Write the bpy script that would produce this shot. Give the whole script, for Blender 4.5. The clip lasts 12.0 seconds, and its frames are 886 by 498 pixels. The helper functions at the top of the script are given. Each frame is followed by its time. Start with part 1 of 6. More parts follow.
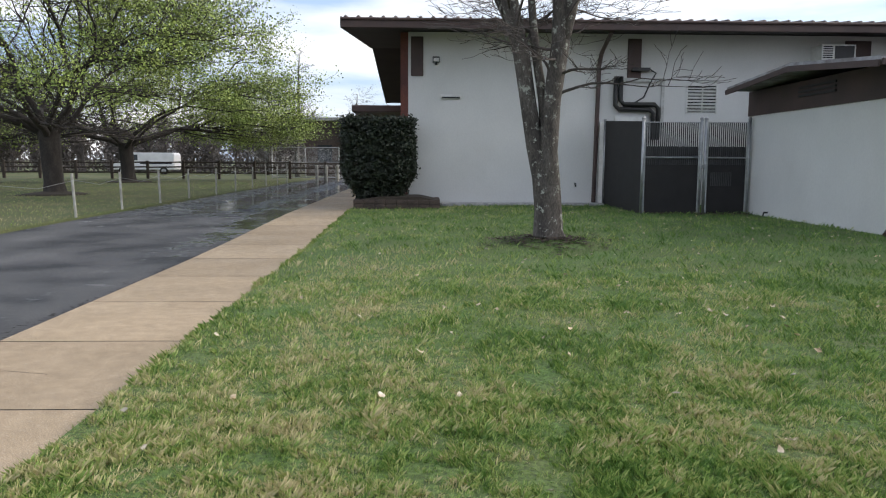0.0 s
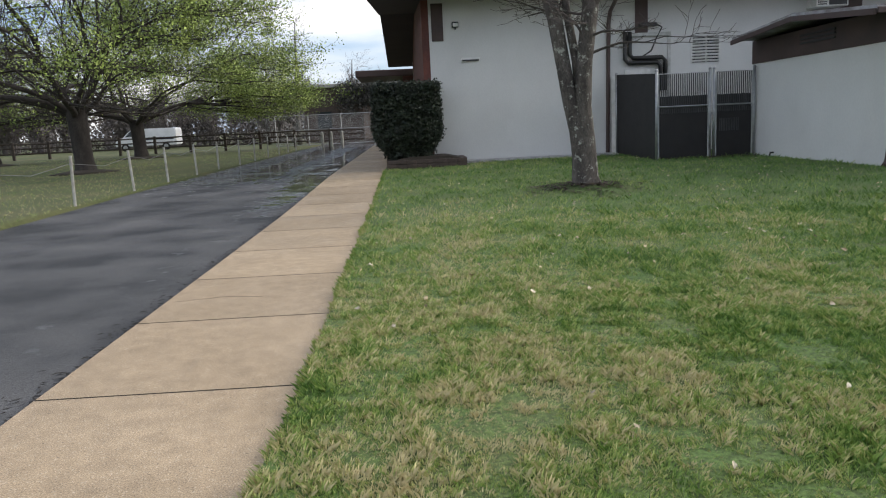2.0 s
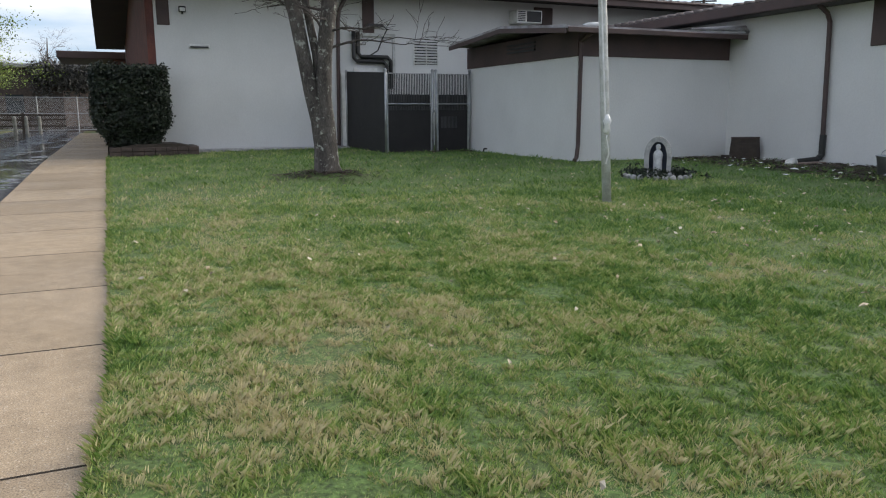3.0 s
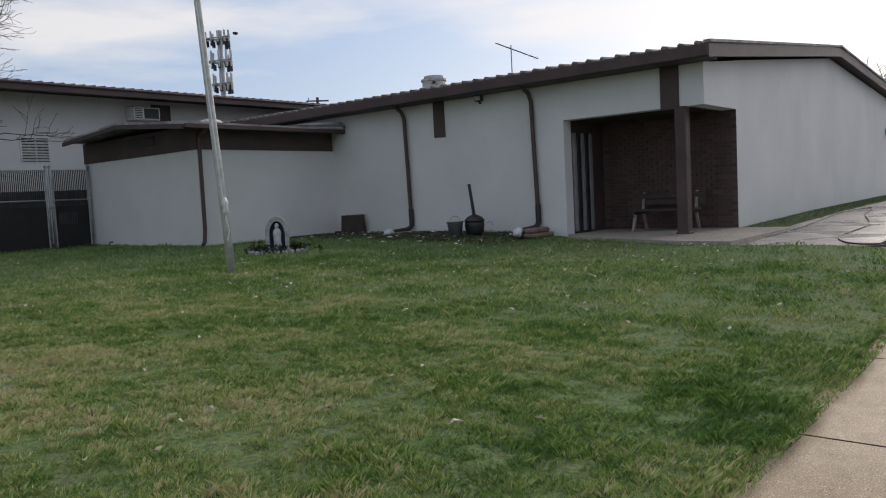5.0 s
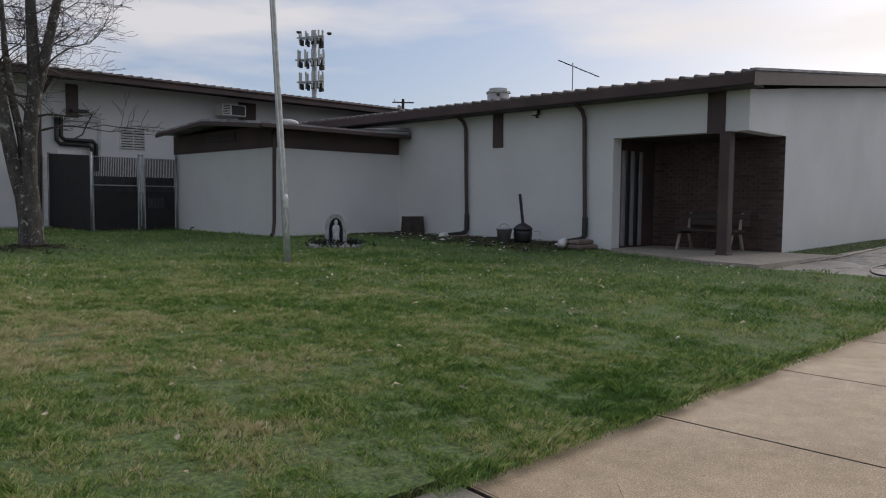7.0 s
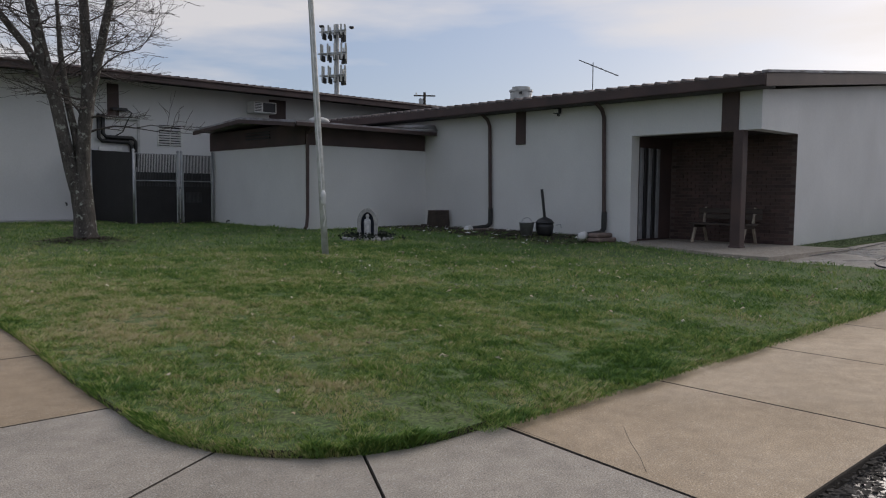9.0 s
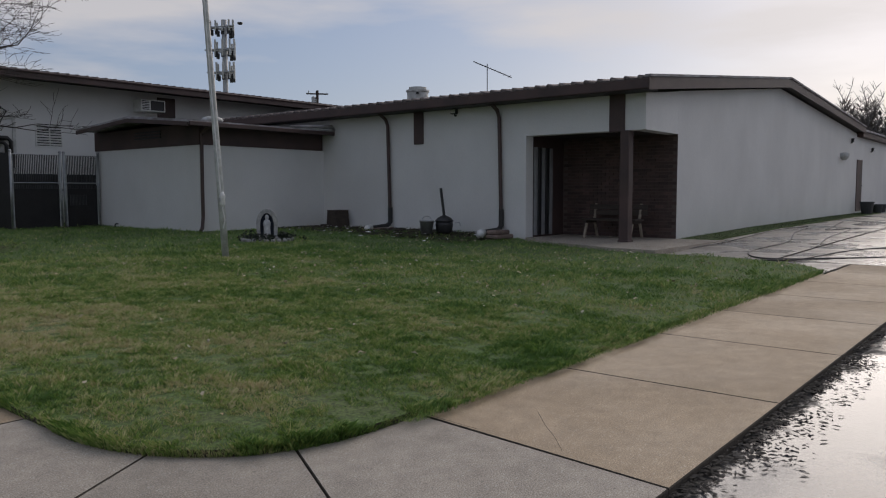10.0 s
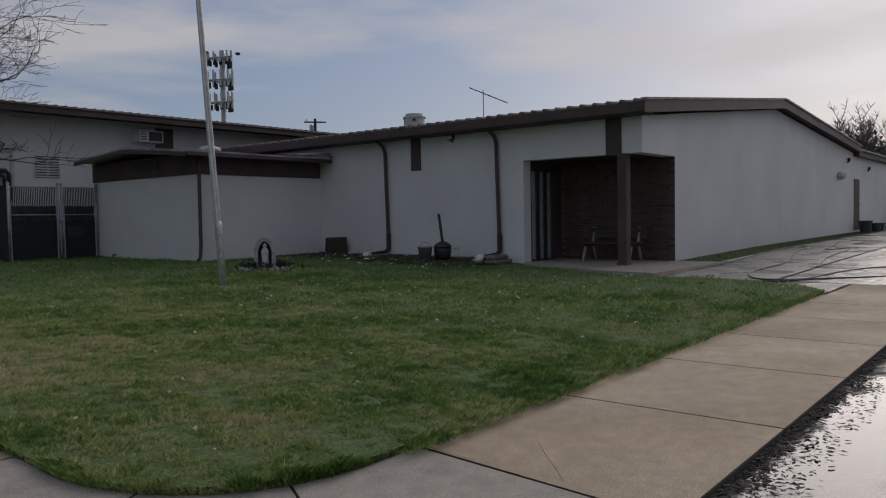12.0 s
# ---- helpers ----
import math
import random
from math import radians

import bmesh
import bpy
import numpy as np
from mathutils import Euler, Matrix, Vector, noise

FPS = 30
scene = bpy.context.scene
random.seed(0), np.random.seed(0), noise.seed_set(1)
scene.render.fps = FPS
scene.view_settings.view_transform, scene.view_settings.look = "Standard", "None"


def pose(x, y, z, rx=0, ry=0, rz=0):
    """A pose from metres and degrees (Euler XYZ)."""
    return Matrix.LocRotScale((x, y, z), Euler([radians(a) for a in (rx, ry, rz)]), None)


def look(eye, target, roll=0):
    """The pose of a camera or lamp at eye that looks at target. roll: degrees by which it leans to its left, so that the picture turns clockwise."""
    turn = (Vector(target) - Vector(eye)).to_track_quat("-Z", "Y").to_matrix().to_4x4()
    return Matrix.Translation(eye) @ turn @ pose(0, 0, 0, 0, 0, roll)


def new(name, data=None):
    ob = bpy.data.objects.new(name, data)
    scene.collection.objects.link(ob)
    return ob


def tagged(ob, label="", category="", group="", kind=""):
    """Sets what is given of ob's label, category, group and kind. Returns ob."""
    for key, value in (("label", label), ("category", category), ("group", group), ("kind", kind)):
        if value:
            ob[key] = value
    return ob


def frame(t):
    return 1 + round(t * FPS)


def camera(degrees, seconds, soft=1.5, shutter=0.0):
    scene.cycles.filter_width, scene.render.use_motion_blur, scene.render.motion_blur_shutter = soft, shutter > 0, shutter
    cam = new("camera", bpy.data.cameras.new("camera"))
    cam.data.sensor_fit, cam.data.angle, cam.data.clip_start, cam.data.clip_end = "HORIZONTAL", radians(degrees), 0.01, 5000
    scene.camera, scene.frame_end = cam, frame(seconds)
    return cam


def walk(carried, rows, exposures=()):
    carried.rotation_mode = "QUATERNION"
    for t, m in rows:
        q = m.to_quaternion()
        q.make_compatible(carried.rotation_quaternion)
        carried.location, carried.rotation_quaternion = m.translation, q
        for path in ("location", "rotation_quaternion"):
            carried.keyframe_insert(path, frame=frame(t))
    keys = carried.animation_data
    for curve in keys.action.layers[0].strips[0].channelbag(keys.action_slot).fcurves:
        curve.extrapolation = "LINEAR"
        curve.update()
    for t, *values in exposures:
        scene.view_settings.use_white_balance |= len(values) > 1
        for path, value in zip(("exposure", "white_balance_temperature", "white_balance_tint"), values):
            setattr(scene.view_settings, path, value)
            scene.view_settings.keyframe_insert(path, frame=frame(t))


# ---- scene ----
cam = camera(60.8, 12.0, soft=1.1)
PATH = [
    (0, (0.08, -0.176, 1.314), (0.144, 1.809, 1.083), 0.3),
    (0.5, (-0.188, -0.597, 1.324), (-0.24, 1.385, 1.059), -0.3),
    (1, (-0.525, -0.886, 1.301), (-0.591, 1.092, 1.011), -0.2),
    (1.5, (-0.748, -1.213, 1.324), (-0.77, 0.764, 1.022), -1.6),
    (2, (-0.973, -1.584, 1.321), (-0.892, 0.386, 0.989), -2.7),
    (2.5, (-1.343, -1.772, 1.225), (-0.976, 0.164, 0.88), -2.8),
    (3, (-1.502, -2.084, 1.224), (-0.714, -0.281, 0.866), -0.2),
    (3.5, (-1.613, -2.353, 1.167), (-0.363, -0.82, 0.87), -1.5),
    (5.5, (-2.280, -3.797, 1.044), (-0.733, -2.535, 0.914), -2.9),
    (6, (-2.266, -4.091, 1.061), (-0.784, -2.753, 0.952), 0.3),
    (6.5, (-2.258, -4.371, 1.111), (-0.849, -2.956, 0.998), 1.9),
    (7, (-2.432, -4.532, 1.09), (-1.033, -3.108, 0.962), 0.5),
    (7.5, (-2.608, -4.67, 1.091), (-1.243, -3.214, 0.953), 0.5),
    (9.5, (-3.255, -5.096, 1.178), (-1.894, -3.639, 1.024), 0.5),
    (10, (-3.352, -5.091, 1.181), (-1.804, -3.834, 1.028), -0.1),
    (10.5, (-3.445, -5.088, 1.193), (-1.729, -4.07, 1.058), -0.3),
    (11, (-3.446, -5.088, 1.199), (-1.678, -4.157, 1.106), -0.2),
    (11.5, (-3.393, -5.068, 1.195), (-1.662, -4.071, 1.113), -0.5),
    (12, (-3.295, -5.073, 1.188), (-1.743, -3.815, 1.102), -1.0),
]
walk(cam, [(t, look(eye, target, roll)) for t, eye, target, roll in PATH],
     exposures=[(0, 1.25, 6650, 10), (2.0, 1.15, 6700, 10), (2.8, 1.15, 6700, 10), (3.6, 0.95, 6500, 10), (5.3, 0.45, 6650, 13), (7.5, 0.28, 6650, 14), (9.5, 0.12, 6650, 14), (10.3, -0.2, 6550, 15), (11.0, -0.45, 6500, 15), (12.0, -0.38, 6500, 15)])

# ---- world and light ----
SUN = Vector((0.882, 0.124, 0.454)).normalized()
world = bpy.data.worlds.new("sky")
scene.world = world
world.use_nodes = True
wn, wl = world.node_tree.nodes, world.node_tree.links
wn.clear()
sky = wn.new("ShaderNodeTexSky")
sky.sky_type, sky.sun_disc = "NISHITA", False
sky.sun_elevation, sky.sun_rotation = math.asin(SUN.z), math.atan2(SUN.x, SUN.y)
sky.air_density, sky.dust_density, sky.ozone_density = 1.0, 1.2, 1.2
wco = wn.new("ShaderNodeTexCoord")
wmap = wn.new("ShaderNodeMapping")
wmap.inputs["Scale"].default_value = (1.6, 1.6, 8.0)
wnoise = wn.new("ShaderNodeTexNoise")
wnoise.inputs["Scale"].default_value, wnoise.inputs["Detail"].default_value = 1.5, 6.0
wramp = wn.new("ShaderNodeValToRGB")
wramp.color_ramp.elements[0].position, wramp.color_ramp.elements[1].position = 0.42, 0.62
wramp.color_ramp.elements[0].color, wramp.color_ramp.elements[1].color = (0.08, 0.08, 0.08, 1), (1, 1, 1, 1)
wmix = wn.new("ShaderNodeMix")
wmix.data_type = "RGBA"
wgrey = wn.new("ShaderNodeHueSaturation")
wgrey.inputs["Saturation"].default_value, wgrey.inputs["Value"].default_value = 0.6, 0.16
wadd = wn.new("ShaderNodeMix")
wadd.data_type, wadd.blend_type = "RGBA", "ADD"
wadd.inputs["Factor"].default_value = 1.0
wadd.inputs["B"].default_value = (5.1, 5.1, 5.2, 1)
wbg = wn.new("ShaderNodeBackground")
wbg.inputs["Strength"].default_value = 0.096
wout = wn.new("ShaderNodeOutputWorld")
wl.new(wco.outputs["Generated"], wmap.inputs["Vector"])
wl.new(wmap.outputs["Vector"], wnoise.inputs["Vector"])
wl.new(wnoise.outputs["Fac"], wramp.inputs["Fac"])
wl.new(wramp.outputs["Color"], wmix.inputs["Factor"])
wclear = wn.new("ShaderNodeHueSaturation")
wclear.inputs["Saturation"].default_value, wclear.inputs["Value"].default_value = 0.9, 0.44
wthin = wn.new("ShaderNodeMix")
wthin.data_type, wthin.blend_type = "RGBA", "ADD"
wthin.inputs["Factor"].default_value = 1.0
wthin.inputs["B"].default_value = (0.95, 1.5, 2.55, 1)
wl.new(sky.outputs["Color"], wclear.inputs["Color"])
wl.new(wclear.outputs["Color"], wthin.inputs["A"])
wl.new(wthin.outputs["Result"], wmix.inputs["A"])
wl.new(sky.outputs["Color"], wgrey.inputs["Color"])
wl.new(wgrey.outputs["Color"], wadd.inputs["A"])
wl.new(wadd.outputs["Result"], wmix.inputs["B"])
wl.new(wmix.outputs["Result"], wbg.inputs["Color"])
wl.new(wbg.outputs["Background"], wout.inputs["Surface"])
sun = new("sun", bpy.data.lights.new("sun", "SUN"))
sun.data.energy, sun.data.angle, sun.data.color = 1.7, radians(60), (1.0, 0.93, 0.83)
sun.matrix_world = look(SUN * 50, (0, 0, 0))


# ---- materials ----
def mat(name, c1, c2=None, rough=0.8, scale=3.0, fine=90.0, grain=0.25, bump=0.15, metal=0.0, island=0.0, piece=0.0, stretch=(1, 1, 1), spec=0.5):
    m = bpy.data.materials.new(name)
    m.use_nodes = True
    n, l = m.node_tree.nodes, m.node_tree.links
    b = n["Principled BSDF"]
    b.inputs["Roughness"].default_value, b.inputs["Metallic"].default_value = rough, metal
    b.inputs["Specular IOR Level"].default_value = spec
    c2 = c2 or tuple(v * 0.8 for v in c1)
    g = n.new("ShaderNodeNewGeometry")
    mp = n.new("ShaderNodeMapping")
    mp.inputs["Scale"].default_value = stretch
    l.new(g.outputs["Position"], mp.inputs["Vector"])
    big = n.new("ShaderNodeTexNoise")
    big.inputs["Scale"].default_value, big.inputs["Detail"].default_value = scale, 5
    l.new(mp.outputs["Vector"], big.inputs["Vector"])
    ramp = n.new("ShaderNodeValToRGB")
    ramp.color_ramp.elements[0].position, ramp.color_ramp.elements[1].position = 0.35, 0.65
    ramp.color_ramp.elements[0].color, ramp.color_ramp.elements[1].color = (*c2, 1), (*c1, 1)
    l.new(big.outputs["Fac"], ramp.inputs["Fac"])
    small = n.new("ShaderNodeTexNoise")
    small.inputs["Scale"].default_value, small.inputs["Detail"].default_value = fine, 3
    l.new(mp.outputs["Vector"], small.inputs["Vector"])
    rng = n.new("ShaderNodeMapRange")
    rng.inputs["From Min"].default_value, rng.inputs["From Max"].default_value = 0.3, 0.7
    rng.inputs["To Min"].default_value, rng.inputs["To Max"].default_value = 1 - grain, 1 + grain
    l.new(small.outputs["Fac"], rng.inputs["Value"])
    fac = rng.outputs["Result"]
    for amount, node, socket in ((island, "ShaderNodeNewGeometry", "Random Per Island"), (piece, "ShaderNodeObjectInfo", "Random")):
        if amount:
            src = n.new(node)
            r2 = n.new("ShaderNodeMapRange")
            r2.inputs["To Min"].default_value, r2.inputs["To Max"].default_value = 1 - amount, 1 + amount
            l.new(src.outputs[socket], r2.inputs["Value"])
            mu = n.new("ShaderNodeMath")
            mu.operation = "MULTIPLY"
            l.new(fac, mu.inputs[0]), l.new(r2.outputs["Result"], mu.inputs[1])
            fac = mu.outputs["Value"]
    vm = n.new("ShaderNodeVectorMath")
    vm.operation = "SCALE"
    l.new(ramp.outputs["Color"], vm.inputs[0]), l.new(fac, vm.inputs["Scale"])
    l.new(vm.outputs["Vector"], b.inputs["Base Color"])
    if bump:
        bp = n.new("ShaderNodeBump")
        bp.inputs["Strength"].default_value, bp.inputs["Distance"].default_value = bump, 0.01
        l.new(small.outputs["Fac"], bp.inputs["Height"])
        l.new(bp.outputs["Normal"], b.inputs["Normal"])
    return m


def glass(name, tint=(0.03, 0.035, 0.04)):
    m = bpy.data.materials.new(name)
    m.use_nodes = True
    b = m.node_tree.nodes["Principled BSDF"]
    b.inputs["Base Color"].default_value, b.inputs["Roughness"].default_value = (*tint, 1), 0.04
    return m


M_WALL = mat("painted_block", (0.665, 0.665, 0.655), (0.595, 0.595, 0.585), 0.75, 0.6, 30, 0.025, 0.3, stretch=(1, 1, 0.8))
M_BROWN = mat("brown_paint", (0.075, 0.045, 0.04), (0.05, 0.032, 0.03), 0.6, 1.5, 60, 0.15, 0.1)
M_SOFFIT = mat("dark_soffit", (0.05, 0.042, 0.04), (0.035, 0.03, 0.03), 0.7, 1.2, 40, 0.15, 0.1)
M_ROOF = mat("roof_tile_grey_brown", (0.20, 0.17, 0.16), (0.10, 0.08, 0.075), 0.7, 2.0, 50, 0.25, 0.3, piece=0.2)
M_SHINGLE = mat("weathered_roof_edge", (0.34, 0.34, 0.36), (0.16, 0.14, 0.14), 0.7, 3.0, 60, 0.25, 0.3)
M_BRICK = mat("dark_red_brick", (0.17, 0.06, 0.045), (0.10, 0.04, 0.035), 0.85, 2.0, 60, 0.25, 0.3, piece=0.25)
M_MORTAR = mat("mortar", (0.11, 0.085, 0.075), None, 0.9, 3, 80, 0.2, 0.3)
M_PORCH = mat("brown_porch_brick", (0.085, 0.052, 0.045), (0.06, 0.038, 0.033), 0.8, 2.0, 60, 0.25, 0.3, piece=0.3)
M_JOINT = mat("joint_soil", (0.05, 0.04, 0.03), None, 0.95, 10, 100, 0.3, 0.3)
M_EARTH = mat("lawn_soil", (0.07, 0.125, 0.028), (0.09, 0.12, 0.036), 0.95, 1.3, 45, 0.6, 0.9)
# Olive meadow, darkened so that the trees' shade is partly in the colour.
M_FARGRASS = mat("shade_toned_meadow", (0.06, 0.08, 0.022), (0.10, 0.10, 0.04), 0.95, 0.35, 30, 0.4, 0.5)
M_DEBRIS = mat("wet_leaf_debris", (0.022, 0.018, 0.014), (0.012, 0.010, 0.009), 0.85, 8, 60, 0.4, 0.4, island=0.4)
M_METAL = mat("galvanised_steel", (0.42, 0.43, 0.44), (0.30, 0.31, 0.32), 0.45, 6, 80, 0.12, 0.05, metal=0.8)
M_DARKMETAL = mat("dark_steel", (0.03, 0.03, 0.032), None, 0.45, 6, 80, 0.2, 0.05, metal=0.3)
M_BLACK = mat("black_screen_fabric", (0.018, 0.016, 0.017), (0.012, 0.011, 0.012), 0.7, 3, 150, 0.3, 0.2)
M_SLAT = mat("grey_privacy_slat", (0.06, 0.06, 0.064), (0.035, 0.035, 0.038), 0.6, 5, 80, 0.2, 0.1, piece=0.25)
M_WHITE = mat("white_paint", (0.72, 0.72, 0.71), (0.6, 0.6, 0.58), 0.5, 6, 60, 0.06, 0.05)
M_POLE = mat("pale_pole_paint", (0.55, 0.56, 0.55), (0.38, 0.38, 0.36), 0.5, 8, 60, 0.12, 0.1)
M_POST = mat("weathered_post", (0.42, 0.42, 0.39), (0.28, 0.27, 0.24), 0.8, 6, 90, 0.2, 0.2)
M_PANEL = mat("grey_door_paint", (0.24, 0.24, 0.25), (0.18, 0.18, 0.19), 0.6, 4, 60, 0.1, 0.1)
M_WOOD = mat("dark_weathered_wood", (0.06, 0.045, 0.035), (0.04, 0.03, 0.025), 0.8, 5, 70, 0.3, 0.2, stretch=(1, 1, 4))
M_PALEWOOD = mat("pale_wood_leg", (0.34, 0.29, 0.23), (0.22, 0.18, 0.14), 0.75, 6, 70, 0.2, 0.2)
M_BARK = mat("grey_bark", (0.10, 0.088, 0.078), (0.045, 0.038, 0.034), 0.95, 7, 60, 0.4, 0.8, stretch=(1, 1, 0.35))
M_DARKBARK = mat("dark_bark", (0.055, 0.047, 0.042), (0.03, 0.026, 0.024), 0.95, 5, 50, 0.35, 0.7, stretch=(1, 1, 0.35))
M_TWIG = mat("twig_bark", (0.095, 0.08, 0.074), (0.055, 0.046, 0.043), 0.95, 5, 40, 0.2, 0)
M_LEAF = mat("spring_leaf", (0.27, 0.34, 0.075), (0.15, 0.22, 0.05), 0.7, 0.7, 6, 0.3, 0, island=0.45)
M_BUSH = mat("dark_evergreen_leaf", (0.022, 0.034, 0.017), (0.012, 0.018, 0.011), 0.6, 4, 20, 0.3, 0, island=0.5)
# Paler than the near twigs: distance haze is put into the colour.
M_WOODS = mat("hazed_far_twig_bark", (0.14, 0.124, 0.116), (0.085, 0.074, 0.07), 0.95, 0.3, 10, 0.2, 0)
# Dark copy of the lawn grass; the strip's backlit shade is in the colour.
M_SHADEGRASS = mat("shade_toned_grass", (0.05, 0.085, 0.026), (0.03, 0.05, 0.016), 0.8, 2, 30, 0.3, 0, island=0.3)
# Leaf greyed and lightened to carry the haze of the far woods.
M_IVY = mat("hazed_ivy_leaf", (0.085, 0.081, 0.072), (0.052, 0.05, 0.046), 0.8, 2, 12, 0.3, 0, island=0.5)
M_PLANTER = mat("brown_brick_edging", (0.085, 0.06, 0.05), (0.05, 0.037, 0.03), 0.85, 6, 60, 0.25, 0.3)
M_STONE = mat("grey_cast_stone", (0.42, 0.41, 0.40), (0.25, 0.25, 0.25), 0.8, 9, 80, 0.2, 0.3)
M_BLUE = mat("dark_blue_niche_paint", (0.02, 0.03, 0.06), None, 0.6, 9, 60, 0.2, 0.1)
M_STATUE = mat("pale_statue", (0.60, 0.60, 0.60), (0.42, 0.42, 0.44), 0.7, 12, 80, 0.1, 0.1)
M_TERRA = mat("dull_red_slab", (0.20, 0.145, 0.125), (0.14, 0.105, 0.09), 0.9, 6, 70, 0.25, 0.3)
M_GLASS = glass("dark_glass")
M_CARWHITE = mat("white_car_paint", (0.70, 0.71, 0.73), (0.62, 0.63, 0.65), 0.25, 2, 20, 0.03, 0)
M_TYRE = mat("tyre_rubber", (0.018, 0.018, 0.018), None, 0.85, 9, 60, 0.2, 0.2)
M_HOSE_G = mat("green_hose", (0.22, 0.30, 0.16), (0.12, 0.18, 0.09), 0.5, 12, 60, 0.2, 0.2)
M_HOSE_Y = mat("pale_hose", (0.45, 0.42, 0.30), (0.32, 0.30, 0.2), 0.5, 12, 60, 0.2, 0.1)
M_HOSE_K = mat("black_hose", (0.02, 0.02, 0.02), None, 0.45, 12, 60, 0.2, 0.1)
M_TUB = mat("dark_blue_plastic", (0.012, 0.014, 0.035), None, 0.4, 9, 60, 0.2, 0.05)
M_RED = mat("maroon_shed_paint", (0.16, 0.03, 0.035), (0.11, 0.022, 0.025), 0.7, 1.5, 40, 0.2, 0.1)
M_BIN = mat("dark_bin_plastic", (0.03, 0.033, 0.035), None, 0.6, 6, 60, 0.2, 0.1)
M_SILVER = mat("silver_truck_paint", (0.32, 0.34, 0.37), (0.27, 0.29, 0.32), 0.3, 2, 20, 0.04, 0, metal=0.4)
M_RED_LIGHT = mat("tail_lamp_red", (0.35, 0.02, 0.02), None, 0.25, 6, 60, 0.1, 0)
M_DRYLEAF = mat("dry_leaf", (0.42, 0.31, 0.19), (0.50, 0.46, 0.38), 0.85, 9, 60, 0.2, 0, island=0.4)


M_LITTER = mat("dry_brown_litter", (0.07, 0.05, 0.035), (0.03, 0.024, 0.018), 0.9, 6, 60, 0.3, 0, island=0.5)


def wet_asphalt():
    """Asphalt with thin standing water in the hollows of a large noise, most of it along the sidewalks."""
    m = bpy.data.materials.new("wet_asphalt")
    m.use_nodes = True
    n, l = m.node_tree.nodes, m.node_tree.links
    b = n["Principled BSDF"]
    g = n.new("ShaderNodeNewGeometry")
    big = n.new("ShaderNodeTexNoise")
    big.inputs["Scale"].default_value, big.inputs["Detail"].default_value = 0.8, 8
    mid = n.new("ShaderNodeTexNoise")
    mid.inputs["Scale"].default_value, mid.inputs["Detail"].default_value = 2.8, 10
    fine = n.new("ShaderNodeTexNoise")
    fine.inputs["Scale"].default_value, fine.inputs["Detail"].default_value = 130, 3
    for t in (big, mid, fine):
        l.new(g.outputs["Position"], t.inputs["Vector"])
    attr = n.new("ShaderNodeAttribute")
    attr.attribute_name = "hollow"
    s = n.new("ShaderNodeMath")
    s.operation = "MULTIPLY_ADD"
    l.new(mid.outputs["Fac"], s.inputs[0])
    s.inputs[1].default_value = 0.8
    l.new(attr.outputs["Fac"], s.inputs[2])
    wet = n.new("ShaderNodeMapRange")
    wet.inputs["From Min"].default_value, wet.inputs["From Max"].default_value = 0.76, 0.88
    l.new(s.outputs["Value"], wet.inputs["Value"])
    col = n.new("ShaderNodeValToRGB")
    col.color_ramp.elements[0].position, col.color_ramp.elements[1].position = 0.35, 0.65
    col.color_ramp.elements[0].color, col.color_ramp.elements[1].color = (0.024, 0.025, 0.027, 1), (0.10, 0.099, 0.10, 1)
    l.new(big.outputs["Fac"], col.inputs["Fac"])
    rng = n.new("ShaderNodeMapRange")
    rng.inputs["From Min"].default_value, rng.inputs["From Max"].default_value = 0.3, 0.7
    rng.inputs["To Min"].default_value, rng.inputs["To Max"].default_value = 0.55, 1.5
    l.new(fine.outputs["Fac"], rng.inputs["Value"])
    vm = n.new("ShaderNodeVectorMath")
    vm.operation = "SCALE"
    l.new(col.outputs["Color"], vm.inputs[0]), l.new(rng.outputs["Result"], vm.inputs["Scale"])
    l.new(vm.outputs["Vector"], b.inputs["Base Color"])
    rough = n.new("ShaderNodeMapRange")
    rough.inputs["To Min"].default_value, rough.inputs["To Max"].default_value = 0.8, 0.05
    l.new(wet.outputs["Result"], rough.inputs["Value"])
    shallow = n.new("ShaderNodeMapRange")
    shallow.inputs["From Min"].default_value, shallow.inputs["From Max"].default_value = 0.50, 0.62
    shallow.inputs["To Min"].default_value, shallow.inputs["To Max"].default_value = 0.0, 0.22
    l.new(big.outputs["Fac"], shallow.inputs["Value"])
    film = n.new("ShaderNodeMath")
    l.new(rough.outputs["Result"], film.inputs[0]), l.new(shallow.outputs["Result"], film.inputs[1])
    l.new(film.outputs["Value"], b.inputs["Roughness"])
    inv = n.new("ShaderNodeMapRange")
    inv.inputs["To Min"].default_value, inv.inputs["To Max"].default_value = 0.6, 0.05
    l.new(wet.outputs["Result"], inv.inputs["Value"])
    bp = n.new("ShaderNodeBump")
    bp.inputs["Distance"].default_value = 0.008
    l.new(inv.outputs["Result"], bp.inputs["Strength"])
    l.new(fine.outputs["Fac"], bp.inputs["Height"])
    l.new(bp.outputs["Normal"], b.inputs["Normal"])
    return m


